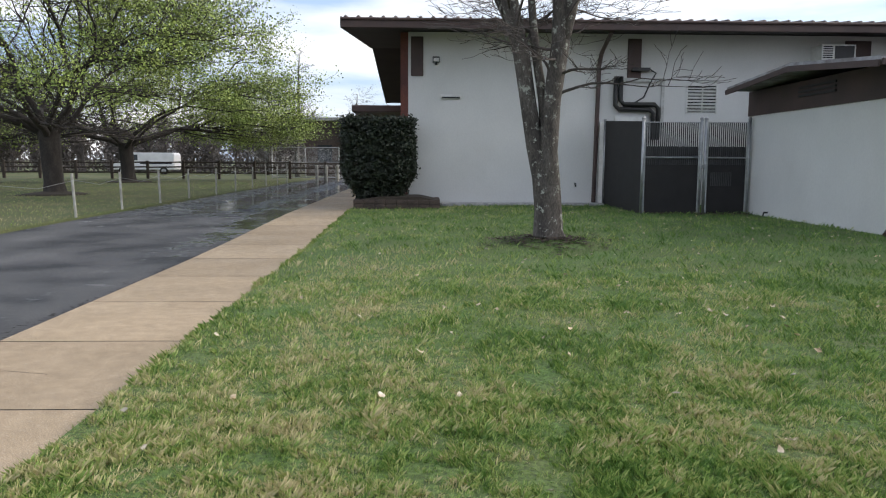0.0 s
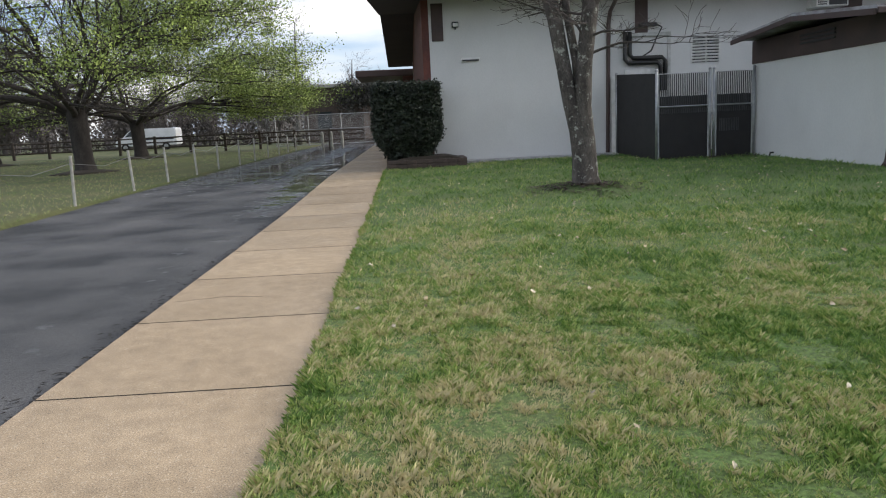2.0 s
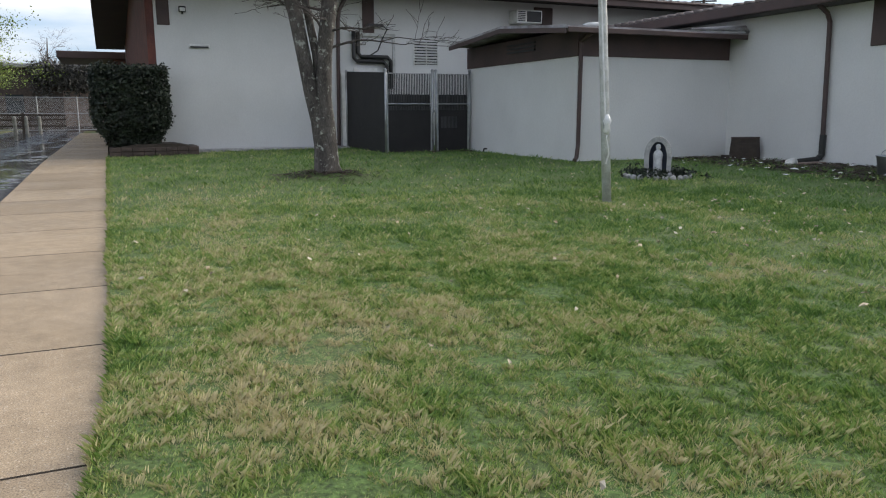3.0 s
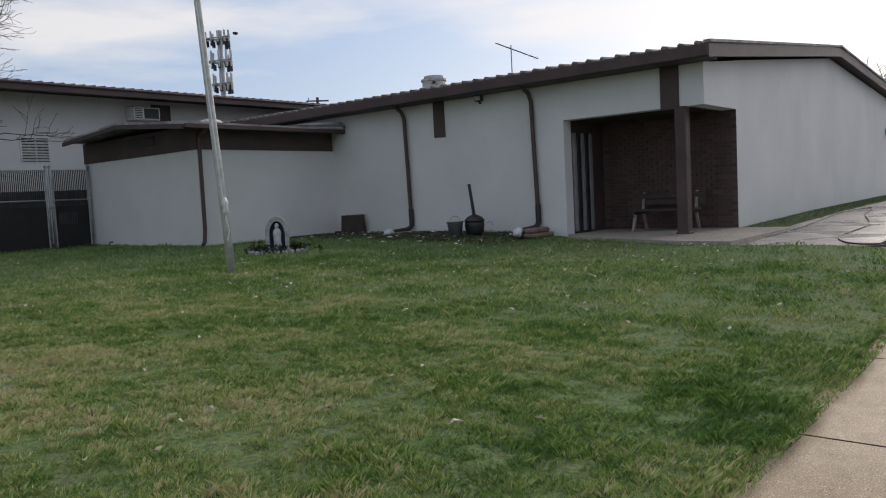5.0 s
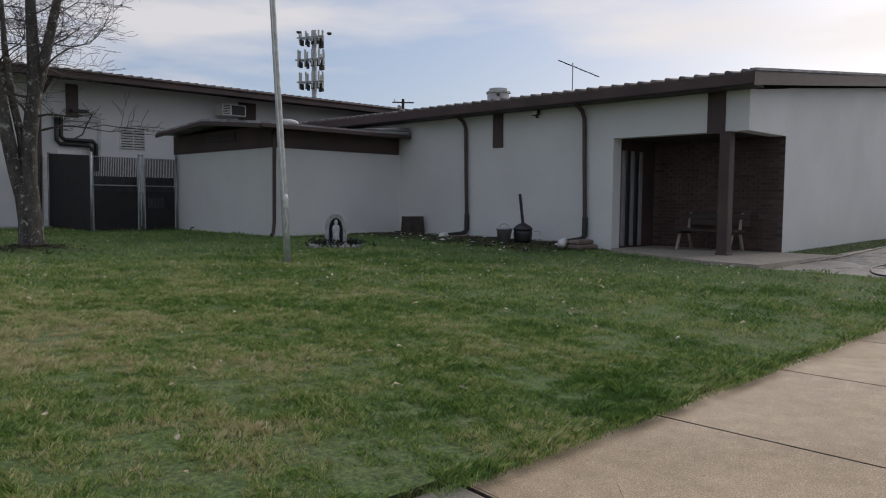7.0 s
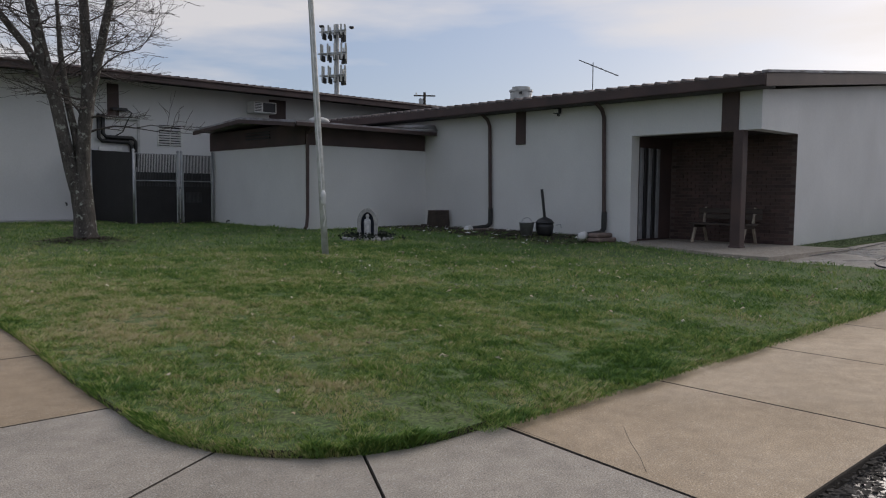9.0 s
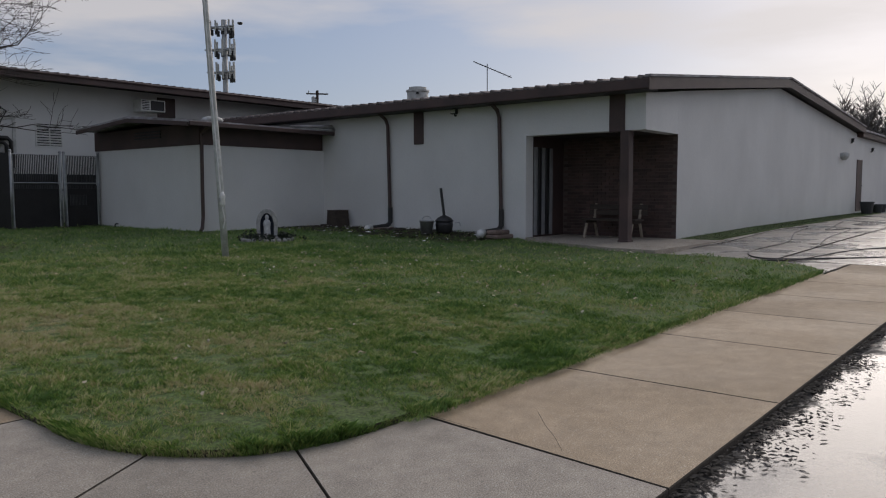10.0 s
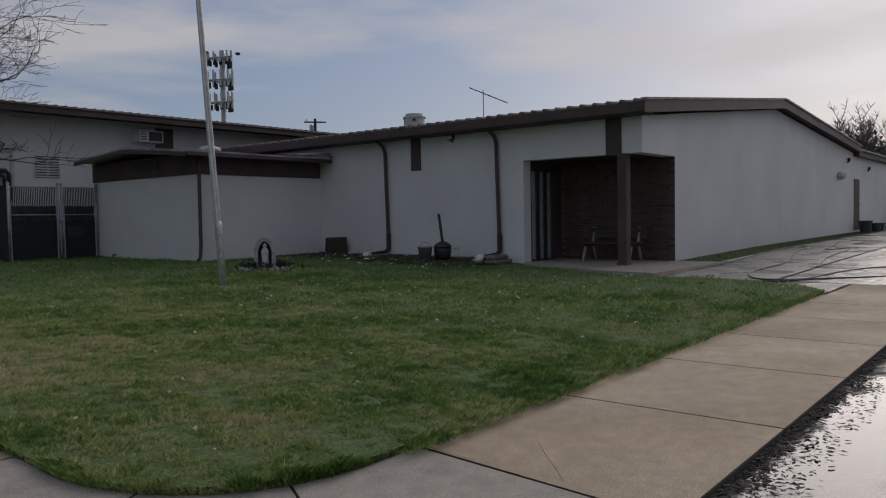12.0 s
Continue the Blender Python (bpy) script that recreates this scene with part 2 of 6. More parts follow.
def grass_blade():
    m = bpy.data.materials.new("grass_blade")
    m.use_nodes = True
    n, l = m.node_tree.nodes, m.node_tree.links
    b = n["Principled BSDF"]
    b.inputs["Roughness"].default_value = 0.48
    g = n.new("ShaderNodeNewGeometry")
    big = n.new("ShaderNodeTexNoise")
    big.inputs["Scale"].default_value, big.inputs["Detail"].default_value = 0.75, 5
    l.new(g.outputs["Position"], big.inputs["Vector"])
    attr = n.new("ShaderNodeAttribute")
    attr.attribute_name = "dry"
    patch = n.new("ShaderNodeMapRange")
    patch.inputs["From Min"].default_value, patch.inputs["From Max"].default_value = 0.34, 0.66
    patch.inputs["To Min"].default_value, patch.inputs["To Max"].default_value = 0.34, 0.72
    l.new(big.outputs["Fac"], patch.inputs["Value"])
    add = n.new("ShaderNodeMath")
    l.new(patch.outputs["Result"], add.inputs[0]), l.new(attr.outputs["Fac"], add.inputs[1])
    rnd = n.new("ShaderNodeMath")
    rnd.operation = "MULTIPLY_ADD"
    l.new(g.outputs["Random Per Island"], rnd.inputs[0])
    rnd.inputs[1].default_value = 0.52
    l.new(add.outputs["Value"], rnd.inputs[2])
    ramp = n.new("ShaderNodeValToRGB")
    e = ramp.color_ramp.elements
    e[0].position, e[0].color = 0.42, (0.085, 0.175, 0.032, 1)
    e[1].position, e[1].color = 1.0, (0.54, 0.47, 0.27, 1)
    k = e.new(0.68)
    k.color = (0.245, 0.355, 0.085, 1)
    k = e.new(0.88)
    k.color = (0.40, 0.42, 0.16, 1)
    l.new(rnd.outputs["Value"], ramp.inputs["Fac"])
    l.new(ramp.outputs["Color"], b.inputs["Base Color"])
    thin = n.new("ShaderNodeBsdfTranslucent")
    l.new(ramp.outputs["Color"], thin.inputs["Color"])
    both = n.new("ShaderNodeMixShader")
    both.inputs["Fac"].default_value = 0.15
    l.new(b.outputs["BSDF"], both.inputs[1]), l.new(thin.outputs["BSDF"], both.inputs[2])
    l.new(both.outputs["Shader"], n["Material Output"].inputs["Surface"])
    return m


def concrete(name, c1, c2, stone, rough, wet=0.0):
    """Worn broom-finished concrete: stained in large clouds, with fine exposed aggregate and damp, glossier spots."""
    m = bpy.data.materials.new(name)
    m.use_nodes = True
    n, l = m.node_tree.nodes, m.node_tree.links
    b = n["Principled BSDF"]
    g = n.new("ShaderNodeNewGeometry")
    info = n.new("ShaderNodeObjectInfo")

    def noise(scale, detail):
        t = n.new("ShaderNodeTexNoise")
        t.inputs["Scale"].default_value, t.inputs["Detail"].default_value = scale, detail
        l.new(g.outputs["Position"], t.inputs["Vector"])
        return t.outputs["Fac"]

    def remap(value, lo, hi, to_lo, to_hi):
        r = n.new("ShaderNodeMapRange")
        for key, v in zip(("From Min", "From Max", "To Min", "To Max"), (lo, hi, to_lo, to_hi)):
            r.inputs[key].default_value = v
        l.new(value, r.inputs["Value"])
        return r.outputs["Result"]

    def times(p, q):
        k = n.new("ShaderNodeMath")
        k.operation = "MULTIPLY"
        l.new(p, k.inputs[0]), l.new(q, k.inputs[1])
        return k.outputs["Value"]

    b.inputs["Specular IOR Level"].default_value = 0.35
    cloud, speck = noise(1.1, 7), noise(150, 2)
    ramp = n.new("ShaderNodeValToRGB")
    ramp.color_ramp.elements[0].position, ramp.color_ramp.elements[1].position = 0.36, 0.64
    ramp.color_ramp.elements[0].color, ramp.color_ramp.elements[1].color = (*c2, 1), (*c1, 1)
    l.new(cloud, ramp.inputs["Fac"])
    cell = n.new("ShaderNodeTexVoronoi")
    cell.inputs["Scale"].default_value = 95
    l.new(g.outputs["Position"], cell.inputs["Vector"])
    pebble = n.new("ShaderNodeMix")
    pebble.data_type = "RGBA"
    pebble.inputs["B"].default_value = (*stone, 1)
    l.new(ramp.outputs["Color"], pebble.inputs["A"])
    near = remap(cell.outputs["Distance"], 0.25, 0.45, 0.75, 0.0)
    l.new(times(near, remap(noise(45, 3), 0.45, 0.6, 0.0, 1.0)), pebble.inputs["Factor"])
    shade = times(remap(speck, 0.32, 0.68, 0.6, 1.4), remap(info.outputs["Random"], 0, 1, 0.88, 1.12))
    shade = times(shade, remap(noise(9, 6), 0.3, 0.7, 0.86, 1.12))
    shade = times(shade, remap(noise(42, 5), 0.64, 0.70, 1.0, 0.6))
    vm = n.new("ShaderNodeVectorMath")
    vm.operation = "SCALE"
    l.new(pebble.outputs["Result"], vm.inputs[0]), l.new(shade, vm.inputs["Scale"])
    l.new(vm.outputs["Vector"], b.inputs["Base Color"])
    l.new(remap(noise(0.9, 9), 0.42, 0.60, rough, rough - wet), b.inputs["Roughness"])
    bp = n.new("ShaderNodeBump")
    bp.inputs["Strength"].default_value, bp.inputs["Distance"].default_value = 0.35, 0.004
    l.new(speck, bp.inputs["Height"])
    l.new(bp.outputs["Normal"], b.inputs["Normal"])
    return m


M_CONC = concrete("tan_sidewalk_concrete", (0.385, 0.29, 0.19), (0.32, 0.24, 0.155), (0.50, 0.42, 0.32), 0.75, 0.12)
M_CONCGREY = concrete("grey_sidewalk_concrete", (0.345, 0.303, 0.25), (0.285, 0.25, 0.205), (0.42, 0.40, 0.36), 0.75, 0.12)
M_CONC2 = concrete("apron_concrete", (0.40, 0.36, 0.31), (0.22, 0.195, 0.17), (0.44, 0.41, 0.37), 0.52, 0.40)
M_ASPHALT = wet_asphalt()
M_GRASS = grass_blade()


def with_lichen(m, tint, scale, lo, hi):
    """Lays pale ragged lichen patches over a bark material."""
    n, l = m.node_tree.nodes, m.node_tree.links
    b = n["Principled BSDF"]
    under = b.inputs["Base Color"].links[0].from_socket
    g = n.new("ShaderNodeNewGeometry")
    t = n.new("ShaderNodeTexNoise")
    t.inputs["Scale"].default_value, t.inputs["Detail"].default_value, t.inputs["Roughness"].default_value = scale, 9, 0.7
    l.new(g.outputs["Position"], t.inputs["Vector"])
    r = n.new("ShaderNodeMapRange")
    r.inputs["From Min"].default_value, r.inputs["From Max"].default_value = lo, hi
    l.new(t.outputs["Fac"], r.inputs["Value"])
    mix = n.new("ShaderNodeMix")
    mix.data_type = "RGBA"
    mix.inputs["B"].default_value = (*tint, 1)
    l.new(r.outputs["Result"], mix.inputs["Factor"]), l.new(under, mix.inputs["A"])
    l.new(mix.outputs["Result"], b.inputs["Base Color"])


with_lichen(M_BARK, (0.30, 0.31, 0.27), 9, 0.56, 0.62)


# ---- mesh helpers ----
def box(bm, lo, hi, bevel=0.0):
    m = Matrix.Translation([(a + b) / 2 for a, b in zip(lo, hi)]) @ Matrix.Diagonal([abs(b - a) for a, b in zip(lo, hi)] + [1])
    vs = bmesh.ops.create_cube(bm, size=1, matrix=m)["verts"]
    if bevel:
        es = list({e for v in vs for e in v.link_edges})
        bmesh.ops.bevel(bm, geom=es, offset=bevel, segments=1, affect="EDGES")
    return bm


def boxes(*sizes, bevel=0.0):
    bm = bmesh.new()
    for lo, hi in sizes:
        box(bm, lo, hi, bevel)
    return bm


def tube(bm, points, radii, sides=8, caps=True):
    pts = [Vector(p) for p in points]
    if not hasattr(radii, "__len__"):
        radii = [radii] * len(pts)
    rings = []
    side = None
    for i, p in enumerate(pts):
        d = (pts[min(i + 1, len(pts) - 1)] - pts[max(i - 1, 0)]).normalized()
        if side is None:
            side = d.orthogonal().normalized()
        side = (side - d * side.dot(d)).normalized()
        up = d.cross(side)
        rings.append([bm.verts.new(p + (side * math.cos(a) + up * math.sin(a)) * radii[i]) for a in (2 * math.pi * k / sides for k in range(sides))])
    for a, b in zip(rings, rings[1:]):
        for k in range(sides):
            bm.faces.new((a[k], a[(k + 1) % sides], b[(k + 1) % sides], b[k]))
    if caps:
        bm.faces.new(rings[0][::-1]), bm.faces.new(rings[-1])
    return bm


def tubes(*runs, r=0.02, sides=8):
    bm = bmesh.new()
    for run in runs:
        tube(bm, run, r, sides)
    return bm


def lathe(profile, centre=(0, 0, 0), sides=20):
    """A turned shape from (radius, height) pairs."""
    bm = bmesh.new()
    cx, cy, cz = centre
    rings = [[bm.verts.new((cx + r * math.cos(a), cy + r * math.sin(a), cz + z)) for a in (2 * math.pi * k / sides for k in range(sides))] for r, z in profile]
    for a, b in zip(rings, rings[1:]):
        for k in range(sides):
            bm.faces.new((a[k], a[(k + 1) % sides], b[(k + 1) % sides], b[k]))
    bm.faces.new(rings[0][::-1]), bm.faces.new(rings[-1])
    return bm


def prism(outline, axis, lo, hi):
    """A flat outline pulled along an axis: 'x' takes (y, z), 'y' takes (x, z), 'z' takes (x, y) pairs."""
    bm = bmesh.new()
    put = {"x": lambda a, b, t: (t, a, b), "y": lambda a, b, t: (a, t, b), "z": lambda a, b, t: (a, b, t)}[axis]
    r0 = [bm.verts.new(put(a, b, lo)) for a, b in outline]
    r1 = [bm.verts.new(put(a, b, hi)) for a, b in outline]
    bm.faces.new(r0[::-1]), bm.faces.new(r1)
    for k in range(len(outline)):
        j = (k + 1) % len(outline)
        bm.faces.new((r0[k], r0[j], r1[j], r1[k]))
    bmesh.ops.recalc_face_normals(bm, faces=bm.faces)
    return bm


def mesh_of(name, bm, material, smooth=False):
    bmesh.ops.recalc_face_normals(bm, faces=bm.faces)
    me = bpy.data.meshes.new(name)
    bm.to_mesh(me)
    bm.free()
    me.materials.append(material)
    if smooth:
        me.polygons.foreach_set("use_smooth", [True] * len(me.polygons))
    return me


def part(name, bm, material, parent, label="", smooth=False):
    ob = new(name, mesh_of(name, bm, material, smooth))
    ob.parent = parent
    if parent is not None:
        ob.matrix_parent_inverse = Matrix.Translation(-parent.location) if parent.type == "EMPTY" else Matrix()
    if label:
        ob["label"] = label
    return ob


def thing(name, at, label, category, group="", kind=""):
    ob = new(name)
    ob.location = at
    return tagged(ob, label, category, group, kind)


def single(name, bm, material, label, category, group="", kind="", smooth=False):
    return tagged(part(name, bm, material, None, "", smooth), label, category, group, kind)


def raw_mesh(name, verts, faces, material, smooth=False):
    """A mesh out of numpy arrays; faces all have the same number of corners."""
    me = bpy.data.meshes.new(name)
    nf, k = faces.shape
    me.vertices.add(len(verts)), me.loops.add(nf * k), me.polygons.add(nf)
    me.vertices.foreach_set("co", np.ascontiguousarray(verts, dtype=np.float32).ravel())
    me.loops.foreach_set("vertex_index", np.ascontiguousarray(faces, dtype=np.int32).ravel())
    me.polygons.foreach_set("loop_start", np.arange(0, nf * k, k, dtype=np.int32))
    me.polygons.foreach_set("loop_total", np.full(nf, k, dtype=np.int32))
    if smooth:
        me.polygons.foreach_set("use_smooth", np.ones(nf, dtype=bool))
    me.update(calc_edges=True)
    me.materials.append(material)
    return me


def step(a, b, v):
    t = np.clip((np.asarray(v, dtype=float) - a) / (b - a), 0, 1)
    return t * t * (3 - 2 * t)


# ---- the plan ----
MAIN_Y, WING_X, SOUTH_Y = 19.79, 11.44, 1.55   # south face of the hall, west and south faces of the wing
ANNEX_X, ANNEX_Y, GATE_Y = 7.38, 11.33, 16.28
WALK_W, WALK_E = -2.97, -1.62                  # west sidewalk
WALK_S, WALK_N = -3.95, -2.53                  # south sidewalk


def east_rise(x, y=0.0):
    """The ground east of the lawn: up a little along the wing, less towards the lot, and up again far off."""
    x = np.asarray(x, dtype=float)
    near = np.interp(x, [10.5, 14, 19, 26, 34, 45], [0, 0.065, 0.13, 0.165, 0.18, 0.16])
    return near * (0.25 + 0.75 * step(-4.0, 0.0, y)) + 0.5 * step(46, 64, x)


def walk_z(y):
    return 0.10 * step(9, 19, y)


def lawn_z(x, y):
    x, y = np.asarray(x, dtype=float), np.asarray(y, dtype=float)
    z = 0.035 + 0.155 * step(11.5, 19, x + y)
    edge = step(-1.6, 3.0, x)
    z = z * edge + (walk_z(y) + 0.035) * (1 - edge)
    z = z - 0.10 * (1 - step(4.3, 6.3, y)) * step(6.5, 10, x) * step(11.5, 19, x + y)
    return z + 0.12 * np.exp(-((x - 2.0) ** 2 + (y - 11.25) ** 2) / 0.5)


LAWN_E = [(-2.6, 8.3), (-2.3, 8.9), (-2.0, 9.25), (-0.8, 9.85), (0.5, 9.75), (1.5, 9.85), (2.9, 10.5), (4.3, 11.2), (4.6, 11.5), (20, 11.5)]


def walk_edge(y):
    return -1.575 - 0.155 * (1 - step(-1, 2, y))


def lawn_west(y):
    y = np.asarray(y, dtype=float)
    return np.where(y > -1.3, walk_edge(y), -0.6 - 1.14 * np.maximum(0, 1 - np.minimum(1, np.maximum(0, -1.3 - y) / 1.23) ** 2.4) ** (1 / 2.4))


def lawn_east(y):
    return np.interp(y, [a for a, _ in LAWN_E], [b for _, b in LAWN_E])


def sheet(name, xs, ys, height, material, label, category, smooth=True):
    X, Y = np.meshgrid(xs, ys)
    v = np.stack([X.ravel(), Y.ravel(), height(X, Y).ravel()], 1)
    w = len(xs)
    i = (np.arange(len(ys) - 1)[:, None] * w + np.arange(w - 1)[None, :]).ravel()
    me = raw_mesh(name, v, np.stack([i, i + 1, i + w + 1, i + w], 1), material, smooth)
    return tagged(new(name, me), label, category, "", "structure")


# ---- ground ----
far = [-1500, -600, -300, -150, -100, -70, -50, -40, -30, -24, -18, -14, -11, -9, -7.9, -7.45, -7.4, 0, 10.5, 20, 30, 40, 60, 80, 110, 160, 300, 600, 1500]
fary = [-1500, -600, -300, -150, -90, -60, -40, -25, -15, -8, 0, 5, 10, 15, 20, 25, 30, 40, 50, 60, 75, 100, 160, 300, 600, 1500]


def ground_z(X, Y):
    west = np.where(X <= -7.45, 0.03 + 0.02 * np.sin(X * 0.7 + Y * 0.3), -0.25)
    deep = np.where((X > 57) | (Y < -25) | (Y > 60), 0.05, west)
    return deep + np.where(X > 57, east_rise(X) - 0.1, np.where(X > -7, east_rise(X, Y), 0))


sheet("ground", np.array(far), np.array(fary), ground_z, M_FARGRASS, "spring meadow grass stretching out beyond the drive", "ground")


def asphalt(name, xs, ys, label):
    ob = sheet(name, xs, ys, lambda X, Y: -0.05 + east_rise(X, Y) + 0.5 * walk_z(Y), M_ASPHALT, label, "road")
    me = ob.data
    co = np.empty(len(me.vertices) * 3, dtype=np.float32)
    me.vertices.foreach_get("co", co)
    x, y = co[0::3], co[1::3]
    south = np.exp(-((y + 4.5) / 0.62) ** 2) * step(-3.5, -2, x) * (1 - 0.6 * step(8.5, 10.2, x))
    west = 0.62 * np.exp(-((x + 3.45) / 0.5) ** 2) * (0.5 + 0.5 * step(9, 13, y)) + 0.75 * np.exp(-((x + 4.9 + 0.02 * y) / 0.45) ** 2) * step(17, 22, y) + 0.62 * step(9, 22, y)
    a = me.attributes.new("hollow", "FLOAT", "POINT")
    a.data.foreach_set("value", np.clip(0.14 + 0.60 * south + 0.46 * west, 0, 0.75).astype(np.float32))
    return ob


asphalt("road", np.arange(-7.5, WALK_W + 0.02, 0.1511), np.arange(WALK_S - 0.0, 62, 0.4), "wet dark asphalt drive with puddles beside the sidewalk")
asphalt("road_south", np.concatenate([np.arange(-7.5, 12, 0.3), np.arange(12, 62, 2.0)]), np.concatenate([np.arange(-30, -8, 2.0), np.arange(-8, WALK_S + 0.01, 0.15)]), "wet asphalt lot with a long reflecting puddle")

lawn_ys = np.concatenate([-2.53 + 1.23 * np.linspace(0, 1, 30) ** 2, np.linspace(-1.2, 19.9, 86)])
u = np.linspace(0, 1, 60)
LX = lawn_west(lawn_ys)[:, None] * (1 - u) + lawn_east(lawn_ys)[:, None] * u
LY = np.repeat(lawn_ys[:, None], 60, 1)
lv = np.stack([LX.ravel(), LY.ravel(), lawn_z(LX, LY).ravel()], 1)
i = (np.arange(len(lawn_ys) - 1)[:, None] * 60 + np.arange(59)[None, :]).ravel()
lawn = tagged(new("lawn", raw_mesh("lawn", lv, np.stack([i, i + 1, i + 61, i + 60], 1), M_EARTH, True)), "patchy green and straw-coloured courtyard lawn", "lawn", "", "structure")
rim = np.concatenate([np.stack([LX[::-1, 0], LY[::-1, 0]], 1), np.stack([LX[0, 1:], LY[0, 1:]], 1)])
rim_z = lawn_z(rim[:, 0], rim[:, 1])
ev = np.concatenate([np.column_stack([rim, rim_z]), np.column_stack([rim, np.full(len(rim), -0.12)])])
i = np.arange(len(rim) - 1)
tagged(new("lawn_edge", raw_mesh("lawn_edge", ev, np.stack([i, i + 1, i + 1 + len(rim), i + len(rim)], 1), M_JOINT)), "dark cut soil edge of the lawn", "soil", "", "structure")


def blades(name, x, y, z, size, material, label, dry=None, way=None):
    """One leaning, folded blade of two triangles at each place."""
    k = len(x)
    a = np.random.uniform(0, 2 * np.pi, k)
    h = size * np.random.uniform(0.55, 1.35, k)
    w = 0.0006 + 0.042 * size * np.random.uniform(0.6, 1.4, k)
    lean = np.random.uniform(0.15, 1.0, k) * h
    b = a + np.random.uniform(0.9, 2.2, k)
    if way is not None:
        b = way + np.random.normal(0, 0.7, k)
        a = b + np.random.uniform(0.9, 2.2, k)
    base = np.stack([x, y, z - 0.01], 1)
    sidev = np.stack([np.cos(a) * w, np.sin(a) * w, np.zeros(k)], 1)
    out = np.stack([np.cos(b) * lean, np.sin(b) * lean, h], 1)
    mid = base + out * np.array([0.35, 0.35, 0.65])
    v = np.concatenate([base - sidev, base + sidev, mid + sidev * 0.7, base + out], 1).reshape(-1, 3)
    idx = np.arange(k)[:, None] * 4
    f = np.concatenate([idx + np.array([[0, 1, 2]]), idx + np.array([[0, 2, 3]])], 0)
    me = raw_mesh(name, v, f, material)
    at = me.attributes.new("dry", "FLOAT", "POINT")
    at.data.foreach_set("value", np.repeat(dry if dry is not None else np.zeros(k), 4).astype(np.float32))
    return tagged(new(name, me), label, "grass", "", "stuff")


wave_k, wave_p = np.random.normal(0, 1, (16, 2)), np.random.uniform(0, 6.3, 16)
wave_k *= (2 * np.pi / np.geomspace(0.16, 1.6, 16) / np.linalg.norm(wave_k, axis=1))[:, None]


def clumps(x, y):
    """An uneven field about 0, for tufts and thin spots."""
    return sum(np.sin(k[0] * x + k[1] * y + p) for k, p in zip(wave_k, wave_p)) / 2.8


def scatter(count, x0, x1, y0, y1):
    return np.random.uniform(x0, x1, count), np.random.uniform(y0, y1, count)


def lawn_dry_and_shade(x, y):
    """Straw patches: along the west walk, and a few thin spots. Greener by the walls and the south edge, as painted
    shade.
    """
    d = 0.20 * np.exp(-((x + 0.6) / 0.8) ** 2) * step(0, 2, y) * (1 - step(9, 12, y))
    d = d + 0.16 * np.exp(-((x - 0.3) ** 2 + (y - 0.2) ** 2) / 0.8) + 0.24 * np.exp(-((x + 0.85) ** 2 + (y + 1.45) ** 2) / 0.25) + 0.16 * np.exp(-((x + 0.7) ** 2 + (y - 1.4) ** 2) / 0.6)
    # Last two terms paint shade as darker green: backlit blades, then the building's shadow.
    d = d + 0.12 * np.exp(-((y - 17.6) / 1.0) ** 2) * (x < 3) - 0.05 * step(3, 6, x) - 0.10 * (1 - step(0, 2.5, y)) * step(-0.6, 0.6, x) - 0.16 * step(9, 14, x + y)
    return d


gx, gy = [], []
for count, x0, x1, y0, y1 in ((380000, -1.8, 2.6, -2.65, 4.2), (210000, -1.8, 7, -2.65, 8), (140000, -1.8, 11.5, -2.65, 19.8)):
    px, py = scatter(count, x0, x1, y0, y1)
    blur = np.random.normal(0, 0.6, (2, count)) * np.array([step(x1 - 2, x1, px), step(y1 - 2, y1, py)])
    gx.append(px + blur[0]), gy.append(np.minimum(py + blur[1], 19.7))
gx, gy = np.concatenate(gx), np.concatenate(gy)
ok = (gx > lawn_west(gy) + 0.01) & (gx < lawn_east(gy)) & ~((gx > ANNEX_X) & (gy > ANNEX_Y)) & ~((gx < 0.7) & (gy > 18.25)) & ~((gx < 5) & (gy > 19.15))
bare = np.exp(-((gx - 2) ** 2 + (gy - 11.2) ** 2) / 0.35) + 0.96 * np.exp(-((gx - 11.0) / 0.9) ** 2) * (gy > 4.8) + 0.8 * np.exp(-((gy - 11.2) / 0.25) ** 2) * (gx > 7.3)
ok &= np.random.uniform(0, 1, len(gx)) > bare
gx, gy = gx[ok], gy[ok]


def tufts(x, y, cell):
    """For each blade, a random number of its tuft in -1 to 1, and the tuft's middle."""
    i, j = np.floor(x / cell + 0.35 * np.sin(y / cell * 1.7)).astype(np.int64), np.floor(y / cell).astype(np.int64)
    h = (i * 73856093 ^ j * 19349663) & 65535
    table = np.random.uniform(-1, 1, (3, 65536))
    return table[0][h], (i + 0.5 - 0.35 * np.sin(y / cell * 1.7) + 0.35 * table[1][h]) * cell, (j + 0.5 + 0.35 * table[2][h]) * cell


small_tuft, mx, my = tufts(gx, gy, 0.055)
large_tuft = tufts(gx, gy, 0.17)[0]
grass_way = np.arctan2(gy - my, gx - mx)
gx, gy = gx + 0.22 * (mx - gx), gy + 0.22 * (my - gy)
far_off = np.hypot(gx + 1.5, gy + 3)
